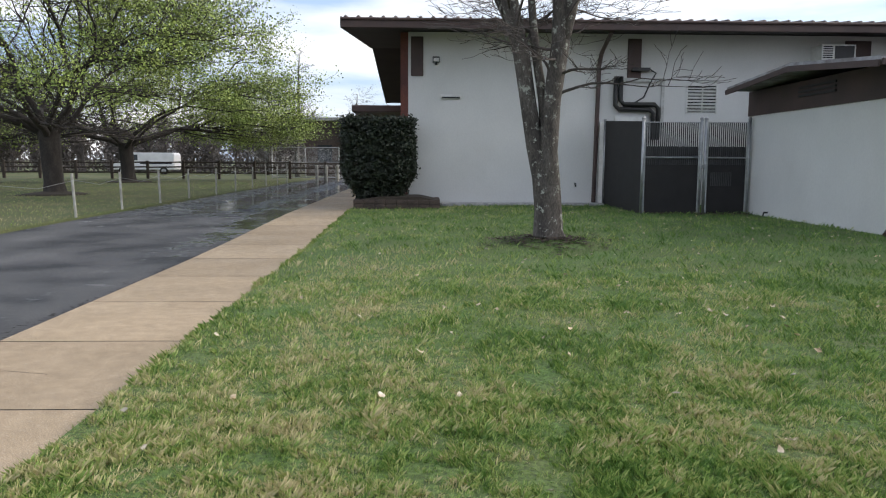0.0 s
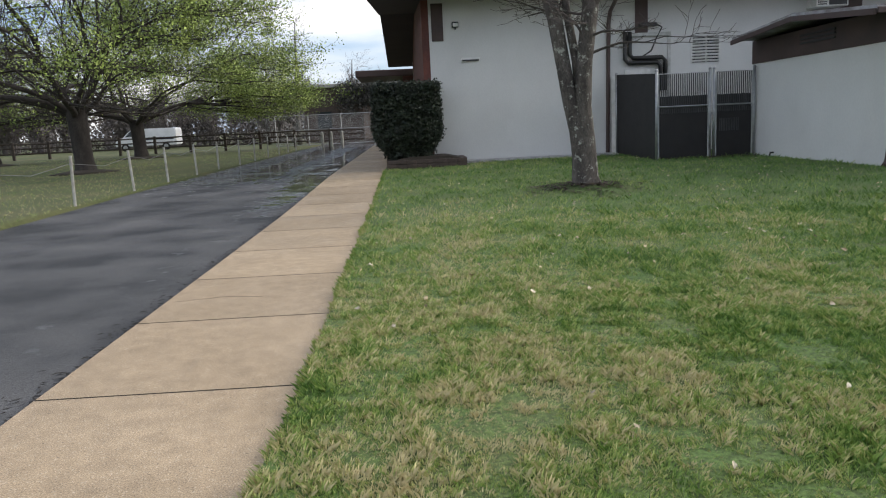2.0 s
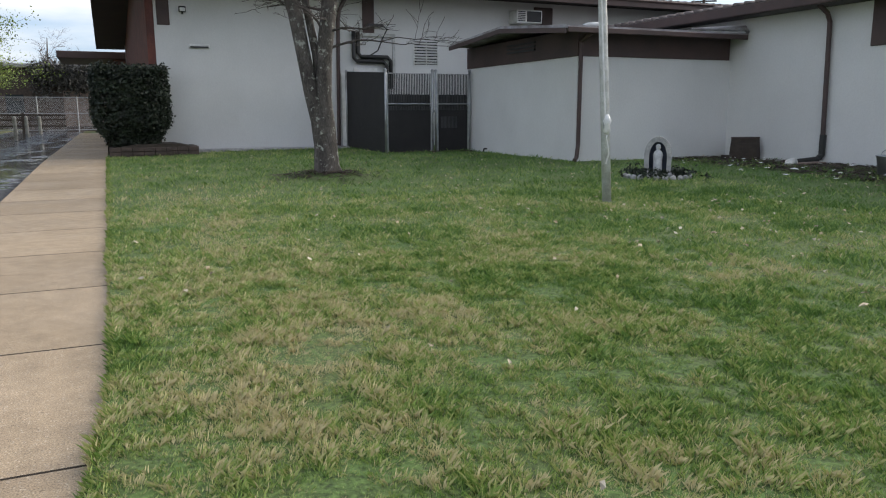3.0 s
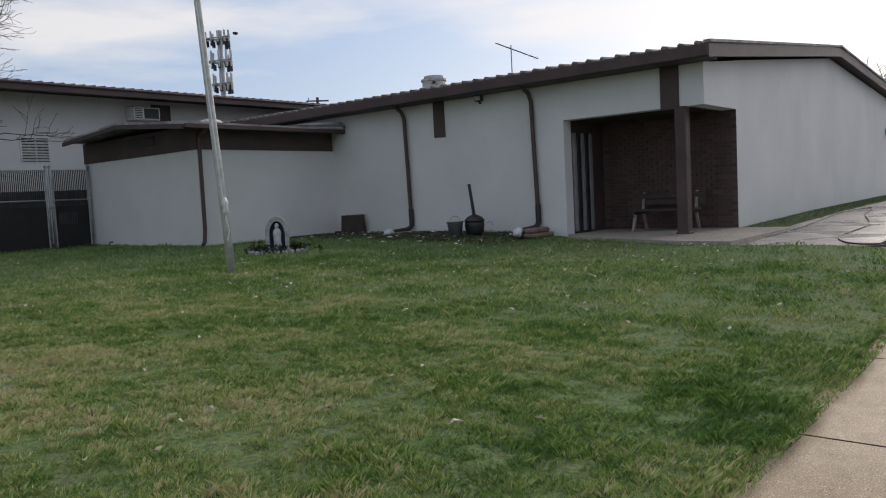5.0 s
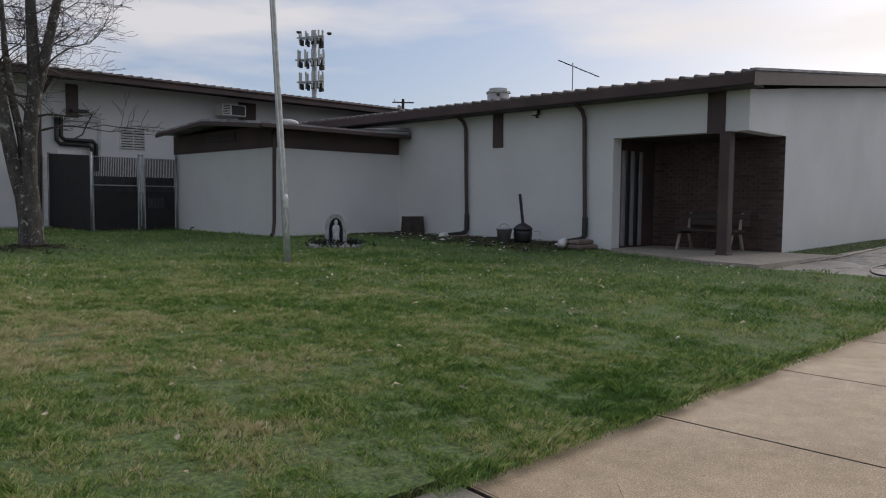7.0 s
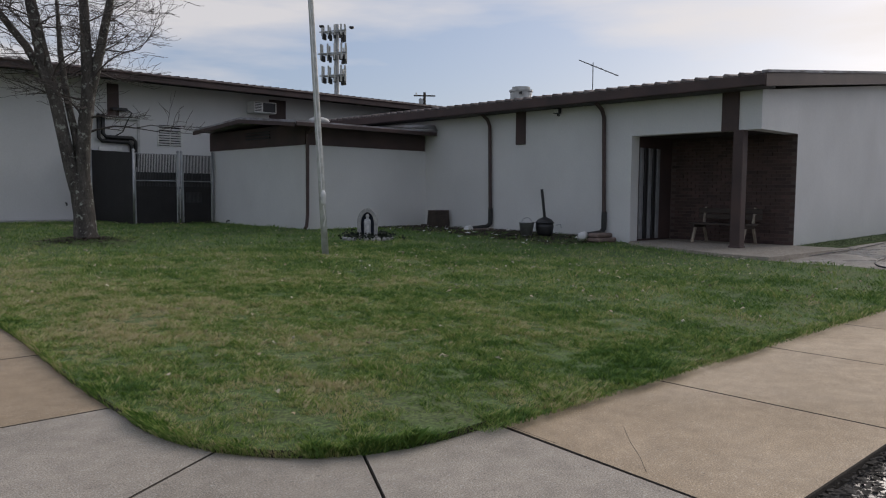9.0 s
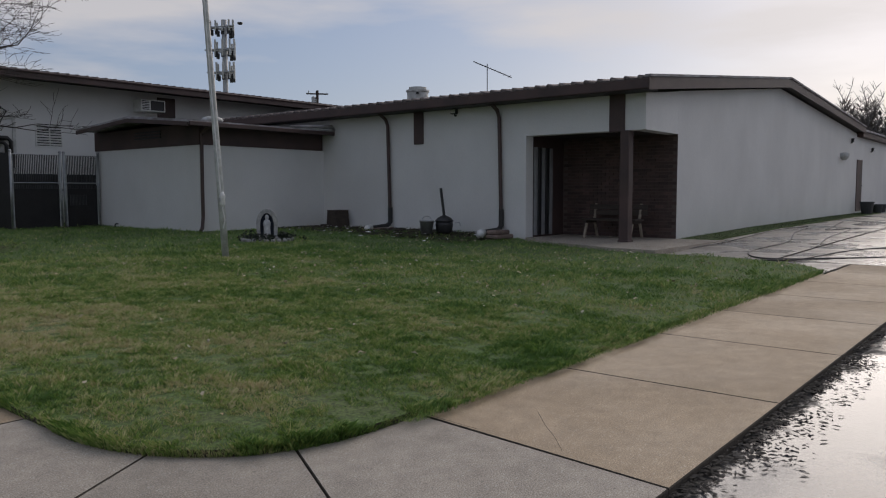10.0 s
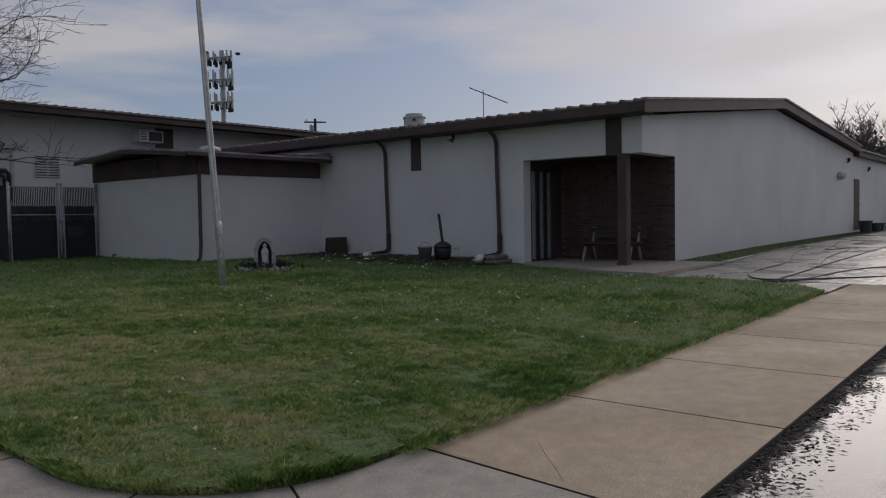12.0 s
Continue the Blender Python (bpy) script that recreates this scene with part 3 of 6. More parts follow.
blades("lawn_grass", gx, gy, lawn_z(gx, gy), (0.020 + 0.0017 * np.minimum(far_off, 14)) * np.clip(1.05 + 0.28 * clumps(gx, gy) + 0.30 * small_tuft, 0.45, 2.2), M_GRASS, "short green lawn grass with straw-coloured tufts", dry=lawn_dry_and_shade(gx, gy) - 0.12 - 0.06 * clumps(gx * 0.8 + 3, gy * 0.8) + 0.15 * small_tuft + 0.09 * large_tuft - 0.05 * step(2.5, 5, gy), way=grass_way)
# shaggy fringe along both sidewalks
ey = np.random.uniform(-1.3, 19, 16000)
ex = walk_edge(ey) + np.abs(np.random.normal(0.0, 0.035, 16000)) - 0.008
sx = np.random.uniform(-0.6, 8.4, 16000)
sy = WALK_N + np.abs(np.random.normal(0.0, 0.035, 16000)) - 0.008
ca = np.random.uniform(0, 0.5 * math.pi, 9000)
cr = 1.008 - np.abs(np.random.normal(0.0, 0.03, 9000))
fx = np.concatenate([ex, sx, -0.6 - 1.14 * cr * np.cos(ca) ** (2 / 2.4)])
fy = np.concatenate([ey, sy, -1.3 - 1.23 * cr * np.sin(ca) ** (2 / 2.4)])
blades("edge_grass", fx, fy, lawn_z(fx, fy) - np.random.uniform(0, 0.03, len(fx)), np.random.uniform(0.022, 0.042, len(fx)) * np.clip(1 + 0.3 * clumps(fx, fy), 0.6, 1.6), M_GRASS, "longer shaggy grass overhanging the sidewalk edge", dry=lawn_dry_and_shade(fx, fy) - 0.10 + 0.08 * clumps(fx * 2, fy * 2), way=np.concatenate([np.full(16000, math.pi), np.full(16000, 1.5 * math.pi), math.pi + ca]))
# Short, sparse blades let the shade-toned ground show under the trees.
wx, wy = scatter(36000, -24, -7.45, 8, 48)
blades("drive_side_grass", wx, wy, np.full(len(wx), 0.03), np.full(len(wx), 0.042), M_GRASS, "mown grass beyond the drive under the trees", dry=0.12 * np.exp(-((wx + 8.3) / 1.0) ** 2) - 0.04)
# Strip along the wing, its shade painted through the darker blade colour.
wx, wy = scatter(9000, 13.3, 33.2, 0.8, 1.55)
blades("wall_strip_grass", wx, wy, east_rise(wx) + 0.03, np.full(len(wx), 0.04), M_SHADEGRASS, "narrow grass strip along the white wall, shade put into its colour", dry=np.full(len(wx), -0.3))

# fallen leaves
lx, ly = (np.concatenate(p) for p in zip(scatter(420, -1.4, 11, -2.2, 17), scatter(260, 2.5, 10.5, -2.2, 6)))
okl = (lx > lawn_west(ly) + 0.05) & (lx < lawn_east(ly)) & ~((lx > ANNEX_X) & (ly > ANNEX_Y))
lx, ly = lx[okl], ly[okl]
bm = bmesh.new()
for x, y in zip(lx, ly):
    r, a = random.uniform(0.012, 0.028), random.uniform(0, 6.3)
    z = float(lawn_z(x, y)) + random.uniform(0.03, 0.05)
    c = [bm.verts.new((x + r * s * math.cos(a + t), y + r * s * math.sin(a + t), z + random.uniform(-0.012, 0.02))) for t, s in ((0, 1.3), (1.1, 0.7), (2.2, 0.9), (3.2, 1.2), (4.4, 0.6), (5.4, 0.8))]
    bm.faces.new(c)
single("fallen_leaves", bm, M_DRYLEAF, "pale dry leaves scattered over the lawn", "leaves", "", "stuff")

# ---- the hall: a long low gabled building behind the lawn ----
hall = thing("hall_building", (5, 25, 0), "long white painted masonry hall with brown eaves", "building")
HALL_E, HALL_N, RIDGE_Y, EAVE_Y, WEST_EAVE = 42.0, 41.5, 30.6, 18.55, -1.78
part("wall", boxes(((-0.2, MAIN_Y, -0.2), (HALL_E, MAIN_Y + 0.3, 4.62))), M_WALL, hall, "off-white painted masonry wall")
part("north_wall", boxes(((-0.41, HALL_N - 0.3, -0.2), (HALL_E, HALL_N, 4.62))), M_WALL, hall)
part("brick_wall", prism([(MAIN_Y, -0.2), (HALL_N, -0.2), (HALL_N, 4.6), (RIDGE_Y, 5.7), (MAIN_Y, 4.6)], "x", -0.40, -0.202), M_BRICK, hall, "dark red brick end wall")
roof_line = [(EAVE_Y, 4.52), (RIDGE_Y, 5.76), (HALL_N + 1.2, 4.52), (HALL_N + 1.2, 4.74), (RIDGE_Y, 5.98), (EAVE_Y, 4.74)]
part("roof", prism(roof_line, "x", WEST_EAVE, HALL_E), M_SOFFIT, hall, "low gabled roof with dark soffit")
part("fascia", boxes(((WEST_EAVE - 0.03, EAVE_Y - 0.04, 4.50), (HALL_E, EAVE_Y - 0.002, 4.72)), bevel=0.01), M_BROWN, hall, "brown eave board")
part("gutter_lip", tubes([(WEST_EAVE - 0.03, EAVE_Y - 0.06, 4.70), (HALL_E, EAVE_Y - 0.06, 4.70)], r=0.035, sides=6), M_BROWN, hall)
part("west_rake", prism([(EAVE_Y, 4.50), (RIDGE_Y, 5.74), (RIDGE_Y, 6.0), (EAVE_Y, 4.76)], "x", WEST_EAVE - 0.04, WEST_EAVE - 0.002), M_BROWN, hall)
rib = bmesh.new()
tube(rib, [(0, -0.02, 0), (0, 0.12, 0.012), (0, 2.4, 0.25)], 0.05, 6)
rib_mesh = mesh_of("roof_tile", rib, M_ROOF, True)


def tile_row(parent, count, place):
    for k in range(count):
        ob = new("roof_tile", rib_mesh)
        ob.parent = parent
        ob.matrix_world = place(k)
        ob.matrix_parent_inverse = Matrix.Translation(-parent.location)


part("wall_panel", boxes(((-0.13, MAIN_Y - 0.03, 3.5), (0.19, MAIN_Y - 0.002, 4.5)), bevel=0.008), M_BROWN, hall, "brown upright panel below the eave")
part("wall_panel", boxes(((5.51, MAIN_Y - 0.03, 3.48), (5.87, MAIN_Y - 0.002, 4.5)), bevel=0.008), M_BROWN, hall, "brown upright panel below the eave")
part("wall_panel", boxes(((11.25, MAIN_Y - 0.03, 3.2), (11.95, MAIN_Y - 0.002, 4.5)), bevel=0.008), M_BROWN, hall, "brown upright panel below the eave")
part("slot_vent", boxes(((0.64, MAIN_Y - 0.05, 2.92), (1.17, MAIN_Y - 0.002, 3.03)), bevel=0.01), M_WHITE, hall, "small flat slot vent")
part("vent_slot", boxes(((0.67, MAIN_Y - 0.056, 2.935), (1.14, MAIN_Y - 0.052, 2.975))), M_DARKMETAL, hall)
part("downspout", tubes([(4.80, EAVE_Y + 0.1, 4.5), (4.80, MAIN_Y - 0.1, 4.1), (4.76, MAIN_Y - 0.07, 3.8), (4.70, MAIN_Y - 0.07, 0.25)], r=0.055), M_BROWN, hall, "brown metal downspout")
part("pilaster", boxes(((4.82, MAIN_Y - 0.06, 0.1), (4.95, MAIN_Y - 0.002, 2.35))), M_WHITE, hall)
part("wall_foot", boxes(((0.65, MAIN_Y - 0.5, 0.0), (4.9, MAIN_Y - 0.002, 0.24)), bevel=0.02), M_STONE, hall, "low concrete ledge along the wall foot")
part("spigot", tubes([(4.21, MAIN_Y, 0.74), (4.21, MAIN_Y - 0.1, 0.74), (4.21, MAIN_Y - 0.12, 0.66)], r=0.022), M_DARKMETAL, hall)
louvre = part("louvre", boxes(((7.13, MAIN_Y - 0.012, 2.63), (7.88, MAIN_Y - 0.002, 3.31))), M_DARKMETAL, hall, "slatted white wall louvre")
for k in range(8):
    s = boxes(((7.13, -0.03, -0.025), (7.88, 0.0, 0.02)))
    bmesh.ops.transform(s, matrix=pose(0, MAIN_Y - 0.02, 2.68 + k * 0.083, 25, 0, 0), verts=s.verts)
    part("slat", s, M_WHITE, louvre)
part("frame", boxes(((7.09, MAIN_Y - 0.035, 2.60), (7.13, MAIN_Y - 0.002, 3.34)), ((7.88, MAIN_Y - 0.035, 2.60), (7.92, MAIN_Y - 0.002, 3.34)), ((7.50, MAIN_Y - 0.045, 2.60), (7.53, MAIN_Y - 0.03, 3.34))), M_WHITE, louvre)
tile_row(hall, 146, lambda k: pose(WEST_EAVE + 0.1 + k * 0.3, EAVE_Y, 4.74))

low = thing("rear_canopy", (-2.4, 46, 0), "low flat-roofed canopy behind the hall", "canopy")
part("roof", boxes(((-3.7, 43, 4.05), (1.0, 49, 4.42)), bevel=0.03), M_BROWN, low)
part("wall", boxes(((-1.0, 43.6, 0), (0.8, 48.6, 4.05))), M_BRICK, low)


def wall_light(at, way, label="small dark flood lamp fixed to the wall"):
    t = thing("wall_light", at, label, "wall lamp", "wall lamps")
    x, y, z = at
    u = Vector(way)
    s = Vector((-u.y, u.x, 0))
    p = lambda a, b, c: tuple(Vector(at) + s * a + u * b + Vector((0, 0, c)))
    lo, hi = p(-0.09, 0.03, -0.06), p(0.09, 0.13, 0.09)
    part("housing", box(bmesh.new(), lo, hi, 0.012), M_DARKMETAL, t)
    part("lens", box(bmesh.new(), p(-0.07, 0.12, -0.04), p(0.07, 0.136, 0.05)), M_WHITE, t, "pale glass lens")
    part("bracket", tubes([p(0, -0.01, -0.09), p(0, 0.05, -0.09), p(0, 0.06, -0.05)], r=0.025), M_DARKMETAL, t)


wall_light((0.52, MAIN_Y, 3.9), (0, -1, 0))
wall_light((WING_X, 6.5, 3.12), (-1, 0, 0))
wall_light((31.2, SOUTH_Y, 3.2), (0, -1, 0))

pipes = thing("wall_pipes", (5.6, 19.7, 3), "dark insulated pipes and pale rail on the hall wall", "pipes")
for dx, dz in ((0, 0), (0.13, 0.13)):
    py = MAIN_Y - 0.12
    part("pipe", tube(bmesh.new(), [(5.20 + dx, py, 3.52), (5.20 + dx, py, 2.78 + dz), (5.29 + dx, py, 2.68 + dz), (6.10 + dx, py, 2.68 + dz), (6.20 + dx, py, 2.58 + dz), (6.20 + dx, py, 1.9)], 0.062, 8), M_HOSE_K, pipes, smooth=True)
part("rail", boxes(((5.12, MAIN_Y - 0.09, 3.40), (6.5, MAIN_Y - 0.02, 3.49)), ((6.42, MAIN_Y - 0.06, 2.2), (6.5, MAIN_Y - 0.02, 3.40))), M_POLE, pipes, "pale metal rail")
part("box", boxes(((5.60, MAIN_Y - 0.25, 3.66), (6.05, MAIN_Y - 0.02, 3.74))), M_DARKMETAL, pipes)
part("ledge", boxes(((5.2, MAIN_Y - 0.12, 2.38), (5.9, MAIN_Y - 0.02, 2.5))), M_WHITE, pipes)
part("cable", tube(bmesh.new(), [(6.05, MAIN_Y - 0.05, 3.75), (6.25, MAIN_Y - 0.08, 3.62), (6.1, MAIN_Y - 0.08, 3.35), (5.95, MAIN_Y - 0.08, 3.0), (5.7, MAIN_Y - 0.08, 2.85), (5.6, MAIN_Y - 0.06, 2.8)], 0.02, 6), M_HOSE_K, pipes)

ac = thing("air_conditioner", (10.85, 19.6, 3.95), "pale boxed window air conditioner on the hall wall", "air conditioner")
part("case", boxes(((10.35, MAIN_Y - 0.55, 3.93), (11.25, MAIN_Y - 0.01, 4.33)), bevel=0.015), M_WHITE, ac)
part("grille", boxes(((10.70, MAIN_Y - 0.56, 3.97), (11.2, MAIN_Y - 0.552, 4.29))), M_DARKMETAL, ac)
part("vent", boxes(*[((10.39, MAIN_Y - 0.56, 3.98 + k * 0.055), (10.64, MAIN_Y - 0.552, 4.01 + k * 0.055)) for k in range(6)]), M_DARKMETAL, ac)

# ---- screened yard and its gates ----
yard = thing("yard_fence", (6.1, GATE_Y, 0.1), "chain-link yard fence with dark privacy screens", "fence")
for x in (4.96, 6.24, 6.34, 7.30):
    part("post", tubes([(x, GATE_Y, 0.05), (x, GATE_Y, 2.25)], r=0.035), M_METAL, yard, "galvanised post", True)
    part("post_cap", lathe([(0.045, 0), (0.045, 0.03), (0.02, 0.06)], (x, GATE_Y, 2.24), 8), M_METAL, yard)
part("post", tubes([(4.93, MAIN_Y - 0.2, 0.05), (4.93, MAIN_Y - 0.2, 2.42)], r=0.035), M_METAL, yard, "galvanised post", True)
part("side_screen", prism([(GATE_Y + 0.02, 0.06), (MAIN_Y - 0.16, 0.06), (MAIN_Y - 0.16, 2.38), (GATE_Y + 0.02, 2.2)], "x", 4.93, 4.96), M_BLACK, yard, "black fabric screen")
for x0, x1 in ((5.0, 6.2), (6.38, 7.26)):
    gate = part("gate", tubes([(x0, GATE_Y - 0.01, 0.12), (x0, GATE_Y - 0.01, 2.18), (x1, GATE_Y - 0.01, 2.18), (x1, GATE_Y - 0.01, 0.12), (x0, GATE_Y - 0.01, 0.12)], r=0.022, sides=6), M_METAL, yard, "gate with privacy slats")
    part("screen", boxes(((x0, GATE_Y + 0.012, 0.1), (x1, GATE_Y + 0.03, 1.36))), M_BLACK, gate, "black fabric screen")
    part("back_screen", boxes(((x0, GATE_Y + 0.05, 1.36), (x1, GATE_Y + 0.06, 1.66))), M_BLACK, gate)
    part("rail", tubes([(x0, GATE_Y - 0.01, 1.42), (x1, GATE_Y - 0.01, 1.42)], r=0.018, sides=6), M_METAL, gate)
    slat_mesh = mesh_of("slat", boxes(((-0.012, -0.004, -0.46), (0.012, 0.004, 0.46))), M_SLAT)
    for k in range(int((x1 - x0) / 0.045)):
        ob = new("slat", slat_mesh)
        ob.parent = gate
        ob.location = (x0 + 0.03 + k * 0.045, GATE_Y + 0.002, 1.72)
part("slats_low", boxes(*[((6.48 + k * 0.04, GATE_Y, 0.8), (6.50 + k * 0.04, GATE_Y + 0.008, 1.1)) for k in range(12)]), M_SLAT, yard)
part("latch", boxes(((6.24, GATE_Y - 0.06, 1.2), (6.34, GATE_Y - 0.02, 1.26))), M_METAL, yard)

# ---- annex ----
annex = thing("annex_building", (9.4, 13.8, 0), "small white annex with brown band and low roof", "building")
part("wall", boxes(((ANNEX_X, ANNEX_Y, -0.1), (WING_X + 0.05, GATE_Y + 0.25, 2.33))), M_WALL, annex, "off-white painted masonry wall")
part("brown_band", boxes(((ANNEX_X - 0.02, ANNEX_Y - 0.02, 2.33), (WING_X - 0.06, GATE_Y + 0.27, 2.86))), M_BROWN, annex, "dark brown boarded band")
AR = [(10.85, 2.80), (13.6, 3.04), (16.4, 2.86), (16.4, 2.94), (13.6, 3.12), (10.85, 2.88)]
part("roof", prism(AR, "x", 6.80, WING_X + 0.0), M_SHINGLE, annex, "thin weathered low-pitched roof")
part("rake_board", prism([(10.85, 2.72), (13.6, 2.96), (16.4, 2.78), (16.4, 2.88), (13.6, 3.06), (10.85, 2.82)], "x", 6.76, 6.797), M_BROWN, annex)
part("front_board", boxes(((6.80, 10.80, 2.74), (WING_X - 0.05, 10.846, 2.84)), bevel=0.008), M_BROWN, annex)
part("roof_curl", tube(bmesh.new(), [(9.9, 10.9, 2.92), (10.8, 10.85, 2.96), (11.3, 10.82, 2.98), (11.42, 10.85, 2.9)], [0.02, 0.05, 0.06, 0.04], 6), M_SHINGLE, annex, "lifted end of roof covering", True)
part("downspout", tubes([(ANNEX_X + 0.02, 10.9, 2.76), (ANNEX_X + 0.02, ANNEX_Y - 0.08, 2.6), (ANNEX_X + 0.02, ANNEX_Y - 0.06, 0.55), (ANNEX_X - 0.05, ANNEX_Y - 0.12, 0.28), (ANNEX_X - 0.15, ANNEX_Y - 0.2, 0.22)], r=0.045), M_BROWN, annex, "brown metal downspout")
part("gable_vent", boxes(*[((ANNEX_X - 0.05, 13.0, 2.56 + k * 0.08), (ANNEX_X - 0.022, 14.3, 2.6 + k * 0.08)) for k in range(3)]), M_DARKMETAL, annex, "dark slatted gable vent")
part("drain_pipe", tubes([(ANNEX_X + 0.02, 15.4, 0.28), (ANNEX_X - 0.08, 15.4, 0.28), (ANNEX_X - 0.1, 15.4, 0.2)], r=0.02), M_DARKMETAL, annex)
fan = thing("roof_vent_dome", (9.1, 13.3, 3.05), "low pale domed vent on the annex roof", "roof vent")
part("hood", lathe([(0.28, 0.10), (0.31, 0.13), (0.26, 0.20), (0.15, 0.24), (0.04, 0.25)], (9.1, 13.3, 3.02)), M_POLE, fan, smooth=True)
part("base", lathe([(0.22, 0), (0.22, 0.12)], (9.1, 13.3, 3.02)), M_METAL, fan)

# ---- wing with the corner porch ----
wing = thing("wing_building", (20, 8, 0), "white painted masonry wing with brown eaves and open corner porch", "building")
PORCH_N, PORCH_E, HEAD = 4.45, 13.17, 2.44
part("wall", boxes(((WING_X, PORCH_N, -0.1), (WING_X + 0.3, MAIN_Y - 0.02, 3.22))), M_WALL, wing, "off-white painted masonry wall")
part("lintel_wall", boxes(((WING_X, SOUTH_Y, HEAD), (WING_X + 0.3, PORCH_N - 0.002, 3.22))), M_WALL, wing)
GABLE = [(WING_X, 3.2), (21.0, 4.25), (32.3, 3.55)]
part("south_wall", prism([(PORCH_E, -0.1), (32.4, -0.1), (32.4, 3.55), (21.0, 4.25), (PORCH_E, 3.2 + 1.05 * (PORCH_E - WING_X) / 9.56)], "y", SOUTH_Y, SOUTH_Y + 0.3), M_WALL, wing, "off-white painted gable wall")
part("lintel_wall", prism([(WING_X + 0.3, HEAD), (PORCH_E - 0.002, HEAD), (PORCH_E - 0.002, 3.38), (WING_X + 0.3, 3.22)], "y", SOUTH_Y, SOUTH_Y + 0.3), M_WALL, wing)
part("porch_ceiling", boxes(((WING_X + 0.3, SOUTH_Y + 0.3, HEAD + 0.02), (PORCH_E + 0.3, PORCH_N, HEAD + 0.12))), M_SOFFIT, wing)
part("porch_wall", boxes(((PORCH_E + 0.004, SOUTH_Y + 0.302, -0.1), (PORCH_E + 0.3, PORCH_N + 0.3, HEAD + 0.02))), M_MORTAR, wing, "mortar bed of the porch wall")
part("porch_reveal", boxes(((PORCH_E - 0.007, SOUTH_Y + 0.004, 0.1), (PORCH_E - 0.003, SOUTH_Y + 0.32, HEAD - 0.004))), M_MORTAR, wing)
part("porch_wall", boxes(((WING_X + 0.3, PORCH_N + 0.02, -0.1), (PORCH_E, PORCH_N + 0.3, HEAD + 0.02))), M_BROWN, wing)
brick_mesh = mesh_of("brick", boxes(((-0.012, -0.097, -0.032), (0.012, 0.097, 0.032))), M_PORCH)
for row in range(31):
    for k in range(15):
        y = SOUTH_Y + 0.10 + k * 0.207 + (0.1035 if row % 2 else 0)
        if y < PORCH_N - 0.1:
            ob = new("brick", brick_mesh)
            ob.parent = wing
            ob.matrix_parent_inverse = Matrix.Translation(-wing.location)
            ob.location = (PORCH_E - 0.004, y, 0.14 + row * 0.0755)
for k in range(5):
    part("door_panel", boxes(((WING_X + 0.34 + k * 0.17, PORCH_N - 0.03, 0.14), (WING_X + 0.47 + k * 0.17, PORCH_N + 0.018, 2.2)), bevel=0.01), (M_PANEL, M_DARKMETAL)[k % 2], wing, ("pale upright door panel", "dark upright door panel")[k % 2])
part("post", boxes(((11.38, 1.88, 0.1), (11.60, 2.09, HEAD)), bevel=0.015), M_BROWN, wing, "square brown porch post")
part("post_foot", boxes(((11.365, 1.865, 0.08), (11.615, 2.105, 0.14)), bevel=0.01), M_BROWN, wing)
part("pier_board", boxes(((WING_X - 0.03, 2.0, HEAD - 0.02), (WING_X - 0.002, 2.36, 3.2)), bevel=0.008), M_BROWN, wing, "brown upright board above the porch post")
part("wall_panel", boxes(((WING_X - 0.03, 7.54, 2.38), (WING_X - 0.002, 7.87, 3.2)), bevel=0.008), M_BROWN, wing, "brown upright panel below the eave")
EX = 10.93
part("roof", prism([(EX, 3.24), (21.0, 4.32), (32.6, 3.62), (32.6, 3.80), (21.0, 4.50), (EX, 3.42)], "y", SOUTH_Y - 0.25, MAIN_Y - 0.04), M_SOFFIT, wing, "low gabled roof")
part("fascia", boxes(((EX - 0.04, SOUTH_Y - 0.28, 3.20), (EX - 0.002, MAIN_Y - 0.3, 3.40)), bevel=0.01), M_BROWN, wing, "brown eave board")
part("gable_board", prism([(EX, 3.18), (21.0, 4.26), (32.6, 3.56), (32.6, 3.82), (21.0, 4.52), (EX, 3.42)], "y", SOUTH_Y - 0.29, SOUTH_Y - 0.252), M_BROWN, wing, "brown gable board")
part("gable_trim", prism([(EX, 3.43), (21.0, 4.51), (32.6, 3.81), (32.6, 3.86), (21.0, 4.56), (EX, 3.48)], "y", SOUTH_Y - 0.32, SOUTH_Y - 0.2), M_SHINGLE, wing, "pale metal roof trim")
part("soffit", boxes(((EX, SOUTH_Y - 0.25, 3.19), (WING_X - 0.002, MAIN_Y - 0.3, 3.22))), M_SOFFIT, wing)
for y, dx in ((8.75, 0.0), (5.17, 0.0)):
    part("downspout", tubes([(EX + 0.12, y, 3.2), (WING_X - 0.14, y, 3.06), (WING_X - 0.07, y - 0.01, 2.9), (WING_X - 0.07, y - 0.08, 0.42), (WING_X - 0.1, y - 0.08, 0.30), (WING_X - 0.75, y - 0.1, 0.22)], r=0.046), M_BROWN, wing, "brown metal downspout")
    part("splash_pipe", tubes([(WING_X - 0.07, y - 0.08, 0.75), (WING_X - 0.07, y - 0.08, 0.36), (WING_X - 0.2, y - 0.085, 0.27), (WING_X - 0.85, y - 0.12, 0.235)], r=0.062), M_HOSE_K, wing, "black drain elbow")
    part("pipe_end", tubes([(WING_X - 0.85, y - 0.12, 0.24), (WING_X - 1.02, y - 0.16, 0.23), (WING_X - 1.08, y - 0.2, 0.17)], r=0.085), M_WHITE, wing, "white pipe end", True)
part("door", boxes(((32.55, SOUTH_Y - 0.02, 0.3), (33.65, SOUTH_Y + 0.02, 2.48)), bevel=0.01), M_BROWN, wing, "closed brown steel door")
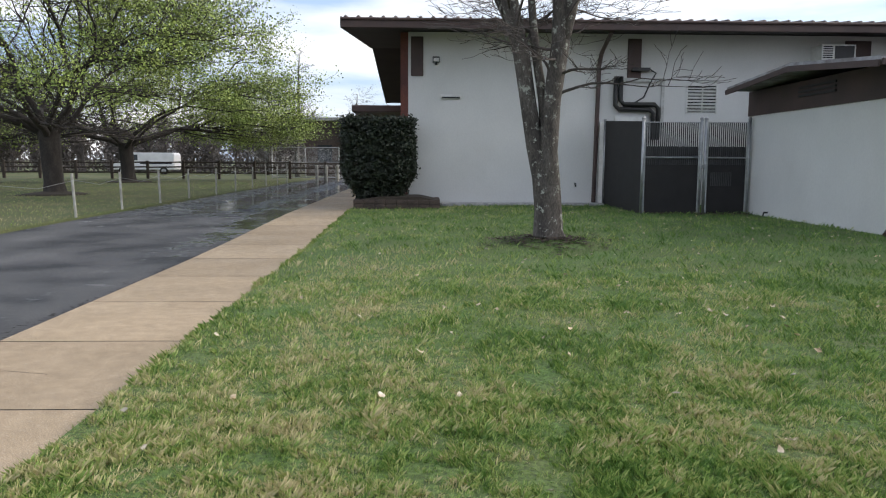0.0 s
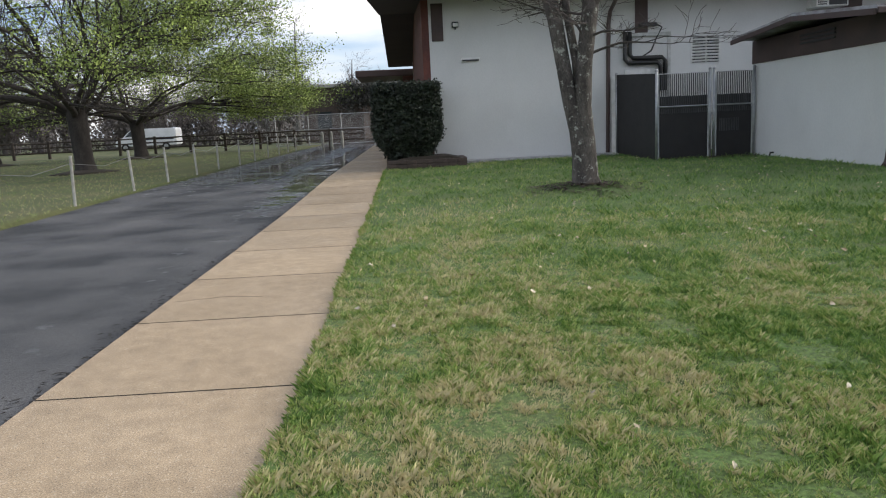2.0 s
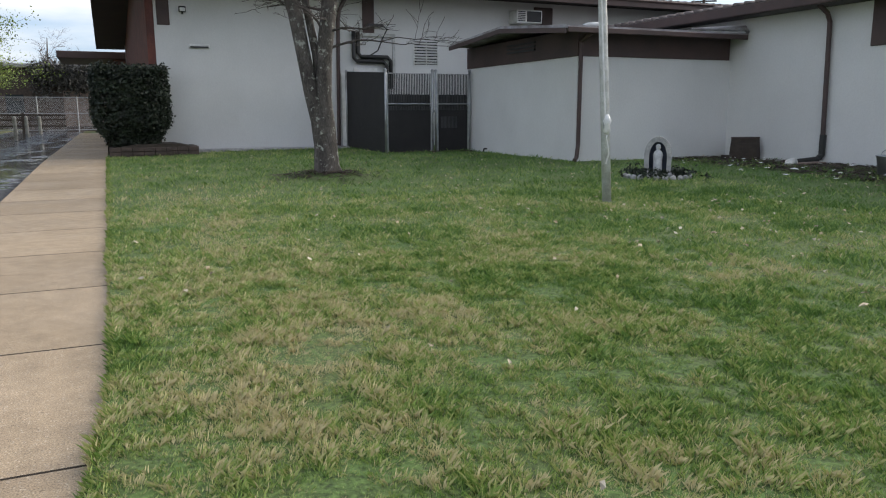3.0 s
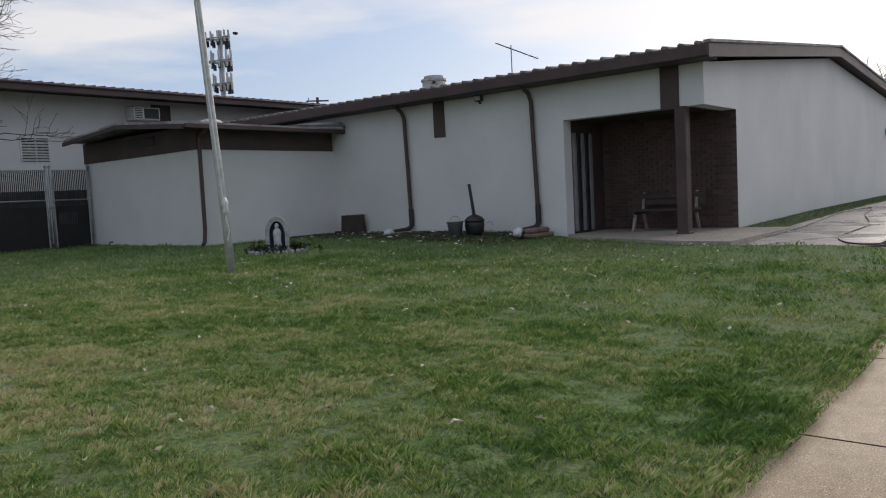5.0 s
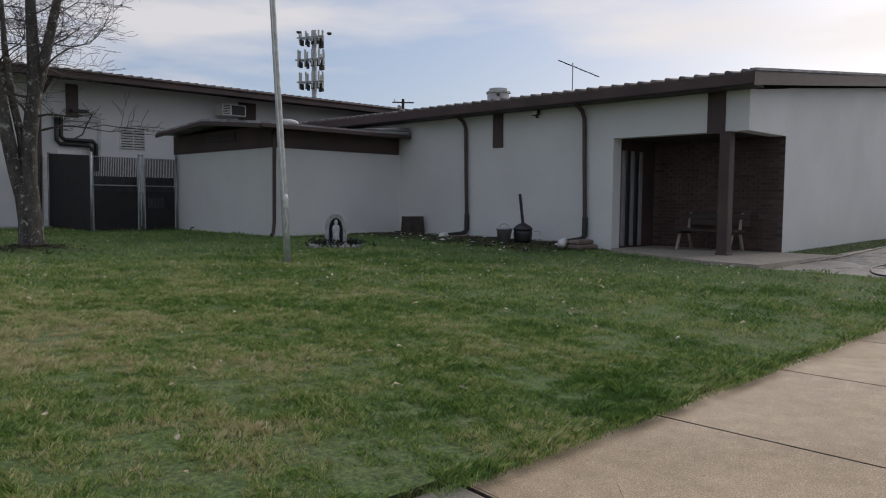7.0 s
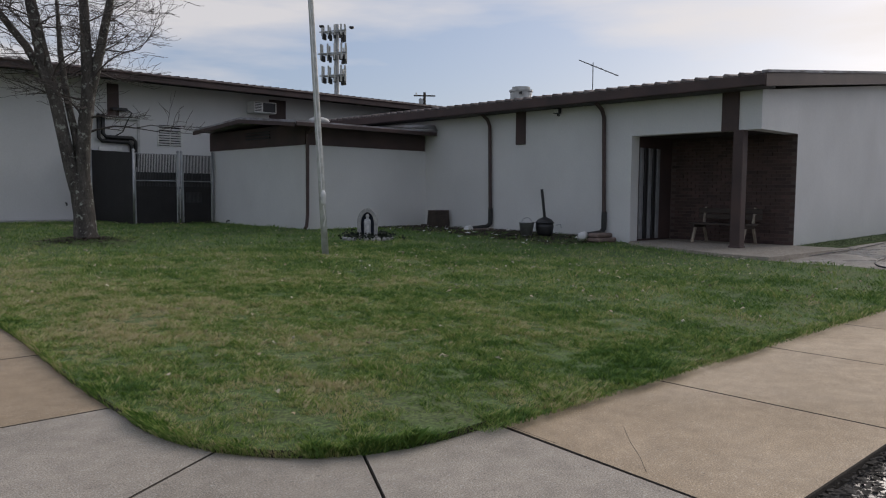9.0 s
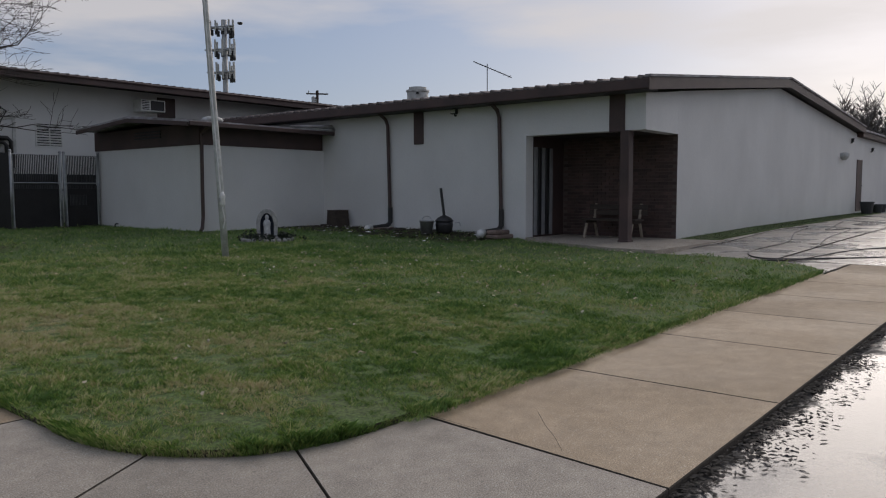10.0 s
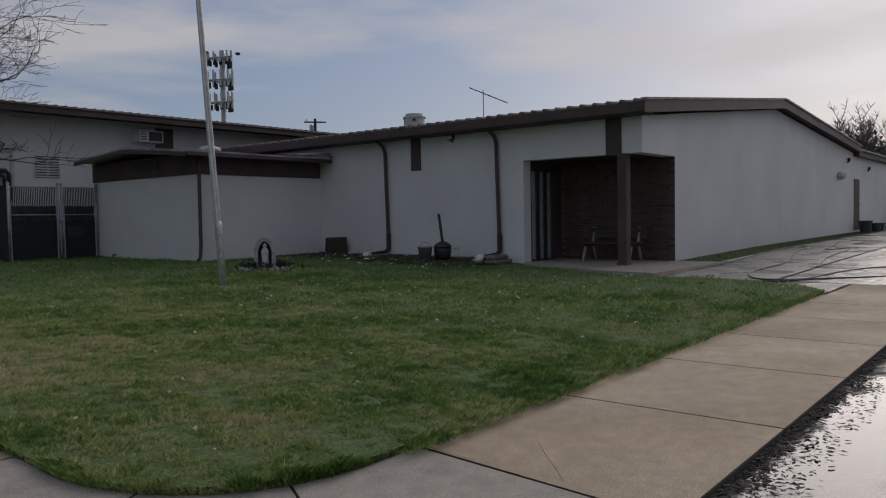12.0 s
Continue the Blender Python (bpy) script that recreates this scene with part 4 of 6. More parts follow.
part("door_handle", boxes(((33.4, SOUTH_Y - 0.07, 1.35), (33.5, SOUTH_Y - 0.02, 1.42))), M_METAL, wing)
part("wall_horn", lathe([(0.05, 0), (0.16, 0.1), (0.2, 0.24), (0.12, 0.3)], (29.5, SOUTH_Y - 0.12, 2.35)), M_POLE, wing, "round pale wall fitting", True)
tile_row(wing, 59, lambda k: pose(EX - 0.02, SOUTH_Y - 0.1 + 0.3 * k, 3.43, 0, 0, -90))

rear = thing("rear_wing", (43, 5, 0), "lower white block joined to the wing", "building")
part("wall", boxes(((32.42, SOUTH_Y + 0.005, 0), (54, SOUTH_Y + 8, 3.42))), M_WALL, rear, "off-white painted masonry wall")
part("roof", boxes(((32.62, SOUTH_Y - 0.2, 3.42), (54.3, SOUTH_Y + 8, 3.66)), bevel=0.02), M_BROWN, rear)
part("roof_edge", boxes(((32.62, SOUTH_Y - 0.25, 3.66), (54.3, SOUTH_Y + 8, 3.74))), M_SHINGLE, rear)
part("downspout", tubes([(44.4, SOUTH_Y - 0.08, 3.42), (44.4, SOUTH_Y - 0.08, 0.5)], r=0.07), M_DARKMETAL, rear)
part("door", boxes(((50.5, SOUTH_Y - 0.03, 0.5), (51.6, SOUTH_Y + 0.002, 2.8)), bevel=0.01), M_BROWN, rear)
part("roof_unit", boxes(((49, SOUTH_Y + 1, 3.74), (53, SOUTH_Y + 3, 4.2)), bevel=0.03), M_POLE, rear)
wall_light((53.6, SOUTH_Y, 3.1), (0, -1, 0), "flood lamp on the corner of the rear wall")
wall_light((35.5, SOUTH_Y, 3.0), (0, -1, 0))

vent = thing("roof_exhaust", (13.0, 9.1, 3.6), "pale round exhaust vent on the wing roof", "roof vent")
part("drum", lathe([(0.30, -0.25), (0.30, 0.22), (0.33, 0.23), (0.33, 0.28), (0.25, 0.29), (0.25, 0.36), (0.05, 0.37)], (13.0, 9.1, 3.74)), M_POLE, vent)
part("outlet", lathe([(0.04, 0), (0.04, 0.06)], (12.76, 8.9, 3.88), 8), M_DARKMETAL, vent)
ant = thing("roof_antenna", (13.0, 6.68, 3.6), "thin roof television antenna on a mast", "antenna")
part("mast", tubes([(13.0, 6.68, 3.5), (13.0, 6.68, 4.5)], r=0.014, sides=6), M_METAL, ant)
part("mast_foot", lathe([(0.06, 0), (0.035, 0.14)], (13.0, 6.68, 3.6), 8), M_DARKMETAL, ant)
B0, B1 = Vector((12.74, 6.94, 4.56)), Vector((13.46, 6.22, 4.16))
part("boom", tubes([tuple(B0), tuple(B1)], r=0.012, sides=6), M_DARKMETAL, ant)
for k in range(8):
    p = B0.lerp(B1, (k + 0.5) / 8)
    d = Vector((0.7, 0.65, 0)) * (0.08 + 0.02 * k)
    part("element", tubes([tuple(p - d), tuple(p + d)], r=0.004, sides=4), M_METAL, ant)

# ---- pavements ----
pad = thing("porch_pad", (11, 2, 0.05), "pale concrete pad before the porch", "pavement", "", "structure")
part("slab", prism([(9.7, 0.55), (9.8, 1.5), (10.4, 2.9), (11.1, 4.25), (11.44, 4.45), (13.17, 4.45), (13.17, 1.0), (13.3, 0.5)], "z", -0.1, 0.10), M_CONCGREY, pad, "concrete slab")
walkways = thing("sidewalk", (-2.3, 8, 0), "tan concrete sidewalk with tooled joints", "pavement", "", "structure")


def slab(outline, z0, z1=None, inset=0.0035, material=M_CONC, parent=walkways):
    """A slab with a small bevel; z1: the height of its far edge, for corners past the second."""
    bm = bmesh.new()
    c = Vector((sum(p[0] for p in outline) / len(outline), sum(p[1] for p in outline) / len(outline)))
    zs = list(z0) if z1 == "corners" else [z0, z0, z1, z1] if z1 is not None and len(outline) == 4 else [z0] * len(outline)
    rings = []
    for shrink, drop in ((inset, -0.16), (inset, -0.006), (inset + 0.005, 0.0)):
        ring = []
        for (x, y), z in zip(outline, zs):
            d = c - Vector((x, y))
            sx, sy = (shrink if d.x > 0 else -shrink), (shrink if d.y > 0 else -shrink)
            ring.append(bm.verts.new((x + sx, y + sy, z + drop)))
        rings.append(ring)
    n = len(outline)
    for a, b in zip(rings, rings[1:]):
        for k in range(n):
            bm.faces.new((a[k], a[(k + 1) % n], b[(k + 1) % n], b[k]))
    for f in bm.faces:
        f.material_index = 1
    bm.faces.new(rings[-1])
    ob = part("slab", bm, material, parent)
    ob.data.materials.append(M_JOINT)
    return ob


ys = [-0.96, 0.70, 2.23, 3.75, 5.28, 6.83, 8.41] + [8.41 + 1.54 * k for k in range(1, 25)]
for a, b in zip(ys, ys[1:]):
    slab([(WALK_W, a), (float(walk_edge(a)) + 0.02, a), (float(walk_edge(b)) + 0.02, b), (WALK_W, b)], float(walk_z(a)), float(walk_z(b)))
slab([(WALK_W, -2.7), (-1.40, -1.85), (-1.40, -0.96), (WALK_W, -0.96)], 0.0, None, 0.0035, M_CONCGREY)
slab([(WALK_W, WALK_S), (-1.95, WALK_S), (-0.98, -2.10), (-1.40, -1.85), (WALK_W, -2.7)], 0.0, None, 0.0035, M_CONCGREY)
slab([(-1.95, WALK_S), (-0.52, WALK_S), (-0.38, WALK_N + 0.1), (-0.98, -2.10)], 0.0, None, 0.0035, M_CONCGREY)
xs = [-0.45, 1.03, 2.6, 4.15, 5.7, 7.25, 8.75, 10.1]
for k, (a, b) in enumerate(zip(xs, xs[1:])):
    slab([(a - (0.07 if k == 0 else 0), WALK_S), (b, WALK_S), (b, WALK_N), (a + (0.07 if k == 0 else 0), WALK_N)], 0.0)
single("joint_bed", boxes(((WALK_W + 0.01, -0.9, -0.2), (WALK_E - 0.01, 9, -0.03)), ((WALK_W + 0.05, WALK_S + 0.05, -0.2), (12.0, WALK_N, -0.03)), ((8.0, WALK_N + 0.002, -0.2), (12.0, 0.6, -0.03))), M_JOINT, "dark soil in the sidewalk joints", "soil", "", "structure")

apron = thing("concrete_apron", (20, -3, 0), "wet stained concrete apron with hoses over it", "pavement", "", "structure")
for x0, x1 in [(10.1, 14)] + [(14 + 5 * k, 19 + 5 * k) for k in range(9)]:
    for y0, y1 in ((-1.38, 0.85), (-4.0, -1.4), (-7.6, -4.02)):
        out = [(x0, y0), (x0, y1), (x1, y1), (x1, y0)]
        slab(out, [float(east_rise(x, y)) + 0.002 for x, y in out], "corners", 0.018, M_CONC2, apron)
slab([(8.2, -2.6), (10.1, -2.6), (10.1, 0.6), (9.6, 0.6), (9.7, -0.8), (9.15, -2.0)], 0.0, None, 0.006, M_CONC2, apron)
single("wall_strip", prism([(x, float(east_rise(x)) + 0.035) for x in (13.2, 14, 16.5, 19, 22, 26, 30, 34)] + [(34, -0.2), (13.2, -0.2)], "y", 0.82, SOUTH_Y), M_EARTH, "soil strip below the white wall", "soil", "", "structure")

# hairline cracks in the sidewalk
for pts in ([(0.05, -2.98), (-0.12, -3.13), (-0.27, -3.28), (-0.40, -3.39)], [(-0.36, -2.56), (-0.37, -2.66), (-0.385, -2.82), (-0.39, -2.9)], [(-2.9, 4.4), (-2.5, 4.5), (-2.2, 4.42)]):
    part("crack", tube(bmesh.new(), [(x, y, 0.0005) for x, y in pts], 0.0009, 4), M_JOINT, walkways, "dark hairline crack")
# leaf debris along the kerbs
bm = bmesh.new()
for k in range(5200):
    x = random.uniform(-2.9, 10.2)
    y = WALK_S - abs(random.gauss(0, 0.03 + 0.04 * max(0, math.sin(x * 3.1) + math.sin(x * 7.7)))) - (random.random() ** 8) * 0.25
    r, a = random.uniform(0.006, 0.020), random.uniform(0, 6.3)
    z = -0.047 + random.uniform(0, 0.008) + max(0, 0.02 - abs(y - WALK_S) * 0.3)
    c = [bm.verts.new((x + r * s * math.cos(a + t), y + r * s * math.sin(a + t), z + random.uniform(0, 0.006))) for t, s in ((0, 1.6), (1.8, 0.6), (3.3, 1.3), (4.8, 0.6))]
    bm.faces.new(c)
for k in range(1500):
    y = random.uniform(-3.9, 30)
    x = WALK_W - abs(random.gauss(0, 0.09))
    r, a = random.uniform(0.008, 0.028), random.uniform(0, 6.3)
    z = -0.045 + random.uniform(0, 0.03) + 0.5 * float(walk_z(y))
    c = [bm.verts.new((x + r * s * math.cos(a + t), y + r * s * math.sin(a + t), z + random.uniform(0, 0.006))) for t, s in ((0, 1.6), (1.8, 0.6), (3.3, 1.3), (4.8, 0.6))]
    bm.faces.new(c)
single("kerb_debris", bm, M_DEBRIS, "wet rotted leaves along the sidewalk edge", "leaves", "", "stuff")

# ---- trees and bushes ----
def leaf_cloud(name, centres, spread, count, size, material):
    """Many small folded leaves strewn round the given places."""
    c = np.asarray(centres)[np.random.randint(0, len(centres), count)]
    p = c + np.random.normal(0, spread, (count, 3))
    a = np.random.normal(0, 1, (count, 3))
    a /= np.linalg.norm(a, axis=1)[:, None]
    b = np.cross(a, np.random.normal(0, 1, (count, 3)))
    b /= np.linalg.norm(b, axis=1)[:, None]
    s = size * np.random.uniform(0.5, 1.4, (count, 1))
    v = np.concatenate([p - a * s, p + b * s * 0.55, p + a * s, p - b * s * 0.55], 1).reshape(-1, 3)
    return raw_mesh(name, v, np.arange(count * 4).reshape(-1, 4), material)


def grow(bm, rnd, start, way, length, radius, depth, ends, droop=0.0, fork=(2, 4), sides=7, wander=0.25, least=0.006):
    """A tapered, wandering limb that forks; ends gathers the twig places."""
    n = 5
    pts, d = [Vector(start)], Vector(way).normalized()
    for k in range(n):
        d = (d + Vector((rnd.gauss(0, wander), rnd.gauss(0, wander), rnd.gauss(0, wander) - droop)) * 0.45).normalized()
        d.z = max(d.z, -0.12)
        pts.append(pts[-1] + d * length / n)
    tube(bm, pts, [max(least, radius * (1 - 0.5 * k / n)) for k in range(n + 1)], max(3, sides), False)
    if depth == 0:
        ends.extend(tuple(p) for p in pts[2:])
        return
    if depth == 1:
        ends.extend(tuple(p) for p in pts[3:])
    for k in range(rnd.randint(*fork)):
        at = rnd.uniform(0.35, 1.0)
        p = pts[max(1, min(n, round(at * n)))]
        side = Vector((rnd.gauss(0, 1), rnd.gauss(0, 1), rnd.gauss(0.15, 0.7))).normalized()
        grow(bm, rnd, p, d * 0.75 + side * 0.75, length * rnd.uniform(0.55, 0.8), radius * (0.42 if at < 0.9 else 0.5), depth - 1, ends, droop, fork, sides - 1, wander, least)
    grow(bm, rnd, pts[-1], d, length * 0.7, radius * 0.5, depth - 1, ends, droop, fork, sides - 1, wander, least)


def leafy_tree(at, seed, trunk_h, trunk_r, reach, leaves, label, limbs=8, up=0.8, depth=4, size=0.055, low=2.7, bare=-99.0, droop=0.03):
    """A short-trunked tree with a fan of limbs; west of at.x + bare its twigs carry almost no leaves."""
    rnd = random.Random(seed)
    x, y, z = at
    t = thing("tree", at, label, "tree", "leafing trees beyond the drive")
    bm = bmesh.new()
    tube(bm, [(x, y, z - 0.1), (x, y, z + 0.12), (x - 0.03, y, z + 0.5), (x - 0.10, y, z + trunk_h * 0.8), (x - 0.12, y, z + trunk_h)], [trunk_r * 1.5, trunk_r * 1.12, trunk_r * 0.95, trunk_r, trunk_r * 1.12], 12, False)
    ends = []
    for k in range(limbs):
        a = 2 * math.pi * k / limbs + rnd.uniform(-0.3, 0.3)
        lift = rnd.uniform(0.35, 0.6) if k % 3 == 0 else rnd.uniform(up, up + 1.0)
        grow(bm, rnd, (x - 0.1 + 0.2 * math.cos(a), y + 0.2 * math.sin(a), z + trunk_h - 0.3 + 0.2 * rnd.random()), (math.cos(a), math.sin(a), lift), reach * rnd.uniform(0.36, 0.5), trunk_r * rnd.uniform(0.26, 0.40), depth, ends, droop, (3, 4), 7, 0.42, 0.007)
    part("trunk", bm, M_DARKBARK, t, "dark trunk with spreading limbs", True)
    ends = [p for p in ends if p[2] > low + 0.7 * rnd.random() and (p[0] > x + bare + rnd.gauss(0, 1.2) or rnd.random() < 0.12)]
    crown = new("crown", leaf_cloud("crown", ends, 0.24, leaves, size, M_LEAF))
    crown.parent = t
    crown.matrix_parent_inverse = Matrix.Translation(-t.location)
    crown["label"] = "loose crown of small yellow-green spring leaves"
    return t


leafy_tree((-13.2, 27.9, 0.03), 4, 2.4, 0.36, 10.0, 42000, "wide old tree with dark limbs and young yellow-green leaves", 12, 0.7, 4, 0.05, 2.7, 1.6)
leafy_tree((-16.4, 43.5, 0.03), 9, 2.2, 0.38, 11.0, 75000, "broad tree in young yellow-green leaf beyond the drive", 9, 0.5, 4, 0.06, 1.5, -0.5, 0.09)
leafy_tree((-23.5, 41.0, 0.03), 15, 2.4, 0.36, 8.0, 5000, "dark-limbed tree with few young leaves", 8, 0.8, 4, 0.05)
leafy_tree((-31.0, 52.0, 0.03), 21, 2.6, 0.45, 9.0, 8000, "far tree with sparse young leaves", 7, 0.8, 3, 0.08)


for x, y, r in ((-13.2, 27.9, 1.3), (-16.4, 43.5, 1.5), (-23.5, 41.0, 1.4)):
    single("mulch_mound", lathe([(r, 0.0), (r * 0.7, 0.07), (r * 0.3, 0.13), (0.1, 0.14)], (x, y, 0.02), 22), M_JOINT, "low dark mulch mound round the tree trunk", "mulch", "mulch mounds", smooth=True)


def bare_tree(at, limbs, label, seed, depth=3, material=M_BARK, group=""):
    rnd = random.Random(seed)
    t = thing("bare_tree", at, label, "tree", group)
    bm = bmesh.new()
    tw = bmesh.new()
    for pts, radii in limbs:
        tube(bm, pts, radii, 12)
        for k in range(2, len(pts)):
            for _ in range(5 if pts[k][2] > at[2] + 2.9 else 0):
                p = Vector(pts[k]).lerp(Vector(pts[k - 1]), rnd.random())
                a = rnd.uniform(0, 6.3)
                grow(tw, rnd, p, (math.cos(a), math.sin(a), rnd.uniform(0.0, 1.0)), rnd.uniform(0.6, 1.2), radii[k] * 0.2, depth, [], 0.06, (2, 3), 5, 0.4, 0.004)
    part("trunk", bm, material, t, "grey forked trunk with mottled bark", True)
    tagged(part("branchwork", tw, M_TWIG, t, "fine bare branches", True), kind="stuff")
    return t


TX, TY, TZ = 2.04, 11.25, 0.12
bare_tree((TX, TY, TZ), [
    ([(TX, TY, TZ - 0.15), (TX, TY, TZ + 0.1), (TX - 0.03, TY, TZ + 0.5), (TX - 0.10, TY + 0.03, TZ + 0.95), (TX - 0.21, TY + 0.08, TZ + 1.45), (TX - 0.31, TY + 0.15, TZ + 2.1), (TX - 0.41, TY + 0.24, TZ + 2.8), (TX - 0.60, TY + 0.33, TZ + 3.65), (TX - 0.78, TY + 0.42, TZ + 4.8), (TX - 0.9, TY + 0.5, TZ + 6.0), (TX - 0.95, TY + 0.7, TZ + 7.2)], [0.33, 0.22, 0.175, 0.145, 0.13, 0.122, 0.125, 0.13, 0.10, 0.07, 0.045]),
    ([(TX + 0.05, TY, TZ - 0.1), (TX + 0.05, TY, TZ + 0.15), (TX + 0.03, TY, TZ + 0.8), (TX - 0.01, TY + 0.02, TZ + 1.35), (TX + 0.03, TY + 0.02, TZ + 2.1), (TX + 0.14, TY, TZ + 2.95), (TX + 0.12, TY - 0.02, TZ + 3.7), (TX + 0.08, TY, TZ + 5.2), (TX + 0.12, TY, TZ + 7)], [0.3, 0.19, 0.155, 0.145, 0.135, 0.135, 0.11, 0.08, 0.05]),
    ([(TX + 0.13, TY, TZ + 2.8), (TX + 0.24, TY - 0.05, TZ + 3.3), (TX + 0.36, TY - 0.12, TZ + 3.9), (TX + 0.6, TY - 0.25, TZ + 5.2), (TX + 0.85, TY - 0.4, TZ + 6.6)], [0.10, 0.10, 0.09, 0.07, 0.045]),
    ([(TX - 0.05, TY + 0.1, TZ + 1.5), (TX - 0.08, TY + 0.14, TZ + 2.1), (TX - 0.2, TY + 0.25, TZ + 2.9), (TX - 0.28, TY + 0.3, TZ + 3.8), (TX - 0.3, TY + 0.4, TZ + 5.0)], [0.08, 0.075, 0.065, 0.055, 0.03]),
    ([(TX - 0.45, TY + 0.26, TZ + 3.0), (TX - 0.8, TY + 0.7, TZ + 3.9), (TX - 1.4, TY + 1.0, TZ + 4.8), (TX - 2.0, TY + 1.2, TZ + 5.6)], [0.09, 0.08, 0.06, 0.04]),
], "bare grey tree with forked trunk standing in the lawn", 5)

bush = thing("bush", (-0.95, 19.0, 0.35), "dense clipped dark evergreen bush in a planter", "bush")
cs = []
for k in range(2600):
    a, h = random.uniform(0, 6.283), random.uniform(0, 1)
    r = (0.55 + 0.45 * min(1, h * 3.2)) * (1 - 0.10 * max(0, h - 0.8) * 5)
    r *= 1.0 if random.random() < 0.8 else random.uniform(0.3, 1)
    sq = 1 / max(abs(math.cos(a)), abs(math.sin(a))) ** 0.45
    cs.append((-0.93 + 0.86 * r * sq * math.cos(a), 19.0 + 0.62 * r * sq * math.sin(a), 0.42 + 1.85 * h + random.gauss(0, 0.03)))
for k in range(900):
    cs.append((-0.93 + random.uniform(-0.85, 0.85), 19.0 + random.uniform(-0.6, 0.6), 2.25 + random.gauss(0, 0.04)))
cb = new("foliage", leaf_cloud("foliage", cs, 0.05, 42000, 0.038, M_BUSH))
cb.parent = bush
cb.matrix_parent_inverse = Matrix.Translation(-bush.location)
part("core", lathe([(0.2, 0.5), (0.45, 0.8), (0.55, 1.1), (0.55, 1.9), (0.4, 2.05)], (-0.93, 19.0, 0), 14), M_BUSH, bush)
part("stem", tubes([(-0.93, 19.0, 0.2), (-0.93, 19.0, 0.6)], [(-0.7, 19.1, 0.2), (-0.6, 19.1, 0.7)], r=0.06), M_DARKBARK, bush)
planter = thing("planter", (-0.45, 19.0, 0.1), "low brown brick planter beside the sidewalk", "planter")
for k in range(3):
    for j in range(8):
        part("brick", boxes(((-1.52 + j * 0.265, 18.32, 0.06 + k * 0.105), (-1.265 + j * 0.265, 18.44, 0.155 + k * 0.105)), bevel=0.008), M_PLANTER, planter)
part("side", boxes(((-1.52, 18.44, 0.06), (-1.40, 19.78, 0.37)), ((0.48, 18.44, 0.06), (0.60, 19.78, 0.37))), M_PLANTER, planter)
part("soil", prism([(-1.4, 0.1), (0.48, 0.1), (0.48, 0.36), (0.1, 0.44), (-0.9, 0.44), (-1.4, 0.36)], "y", 18.44, 19.78), M_JOINT, planter, "dark mulch")

litter = [(random.uniform(9.3, 11.35), random.uniform(4.9, 11.2), 0.205) for k in range(900)] + [(2.0 + random.gauss(0, 0.4), 11.2 + random.gauss(0, 0.4), 0.2) for k in range(160)] + [(random.uniform(5, 7.3), 16.0 + random.gauss(0, 0.15), 0.2) for k in range(60)]
litter = [(x, y, float(lawn_z(x, y)) + 0.012) for x, y, z in litter]
bm = bmesh.new()
for x0, y0, z0 in litter:
    for k in range(7):
        x, y = x0 + random.gauss(0, 0.09), y0 + random.gauss(0, 0.09)
        r, a, z = random.uniform(0.015, 0.045), random.uniform(0, 6.3), float(lawn_z(x, y)) + random.uniform(0.01, 0.03)
        bm.faces.new([bm.verts.new((x + r * q * math.cos(a + t), y + r * q * math.sin(a + t), z + random.uniform(0, 0.015))) for t, q in ((0, 1.4), (1.7, 0.6), (3.2, 1.2), (4.7, 0.6))])
single("leaf_litter", bm, M_LITTER, "dark brown leaf litter at the wall foot and tree base", "leaves", "", "stuff")
bm = bmesh.new()
for k in range(60):
    x, y, r, a = random.uniform(8.6, 11.3), random.uniform(4.8, 10.8), random.uniform(0.02, 0.06), random.uniform(0, 6.3)
    z = float(lawn_z(x, y)) + 0.04
    bm.faces.new([bm.verts.new((x + r * q * math.cos(a + t), y + r * q * math.sin(a + t), z + random.uniform(0, 0.03))) for t, q in ((0, 1.4), (1.7, 0.6), (3.2, 1.2), (4.7, 0.6))])
single("pale_litter", bm, M_WHITE, "pale scraps and blossom on the grass", "litter", "", "stuff")

# ---- things on the lawn ----
flag = thing("flagpole", (4.52, 6.22, 0.0), "slim pale flagpole without a flag standing in the lawn", "flagpole")
part("pole", tube(bmesh.new(), [(4.52, 6.22, -0.08), (4.46, 6.30, 1.65), (4.37, 6.40, 4.1), (4.26, 6.54, 7.2)], [0.062, 0.058, 0.05, 0.04], 12), M_POLE, flag, smooth=True)
part("cleat", boxes(((4.43, 6.19, 0.97), (4.49, 6.25, 1.13)), bevel=0.01), M_METAL, flag)
part("rope", tube(bmesh.new(), [(4.22, 6.48, 6.9), (4.36, 6.29, 2.8), (4.43, 6.20, 1.12), (4.46, 6.17, 0.98), (4.43, 6.16, 0.88), (4.47, 6.15, 0.68), (4.44, 6.17, 0.54)], 0.012, 5), M_WHITE, flag, "loosely tied white rope")
part("knot", lathe([(0.02, 0), (0.05, 0.05), (0.035, 0.12), (0.055, 0.18), (0.015, 0.26)], (4.44, 6.17, 0.92), 8), M_WHITE, flag, "bundle of rope", True)

GX, GY = 7.0, 8.25
GZ = float(lawn_z(GX, GY))
shrine = thing("garden_shrine", (GX, GY, GZ), "small stone arch niche with dark blue lining", "shrine")
turn = pose(GX, GY, GZ - 0.01, 0, 0, -41) @ Matrix.Scale(0.86, 4)


def shrine_part(name, bm, material, label=""):
    bmesh.ops.transform(bm, matrix=turn, verts=bm.verts)
    return part(name, bm, material, shrine, label)


bm = bmesh.new()
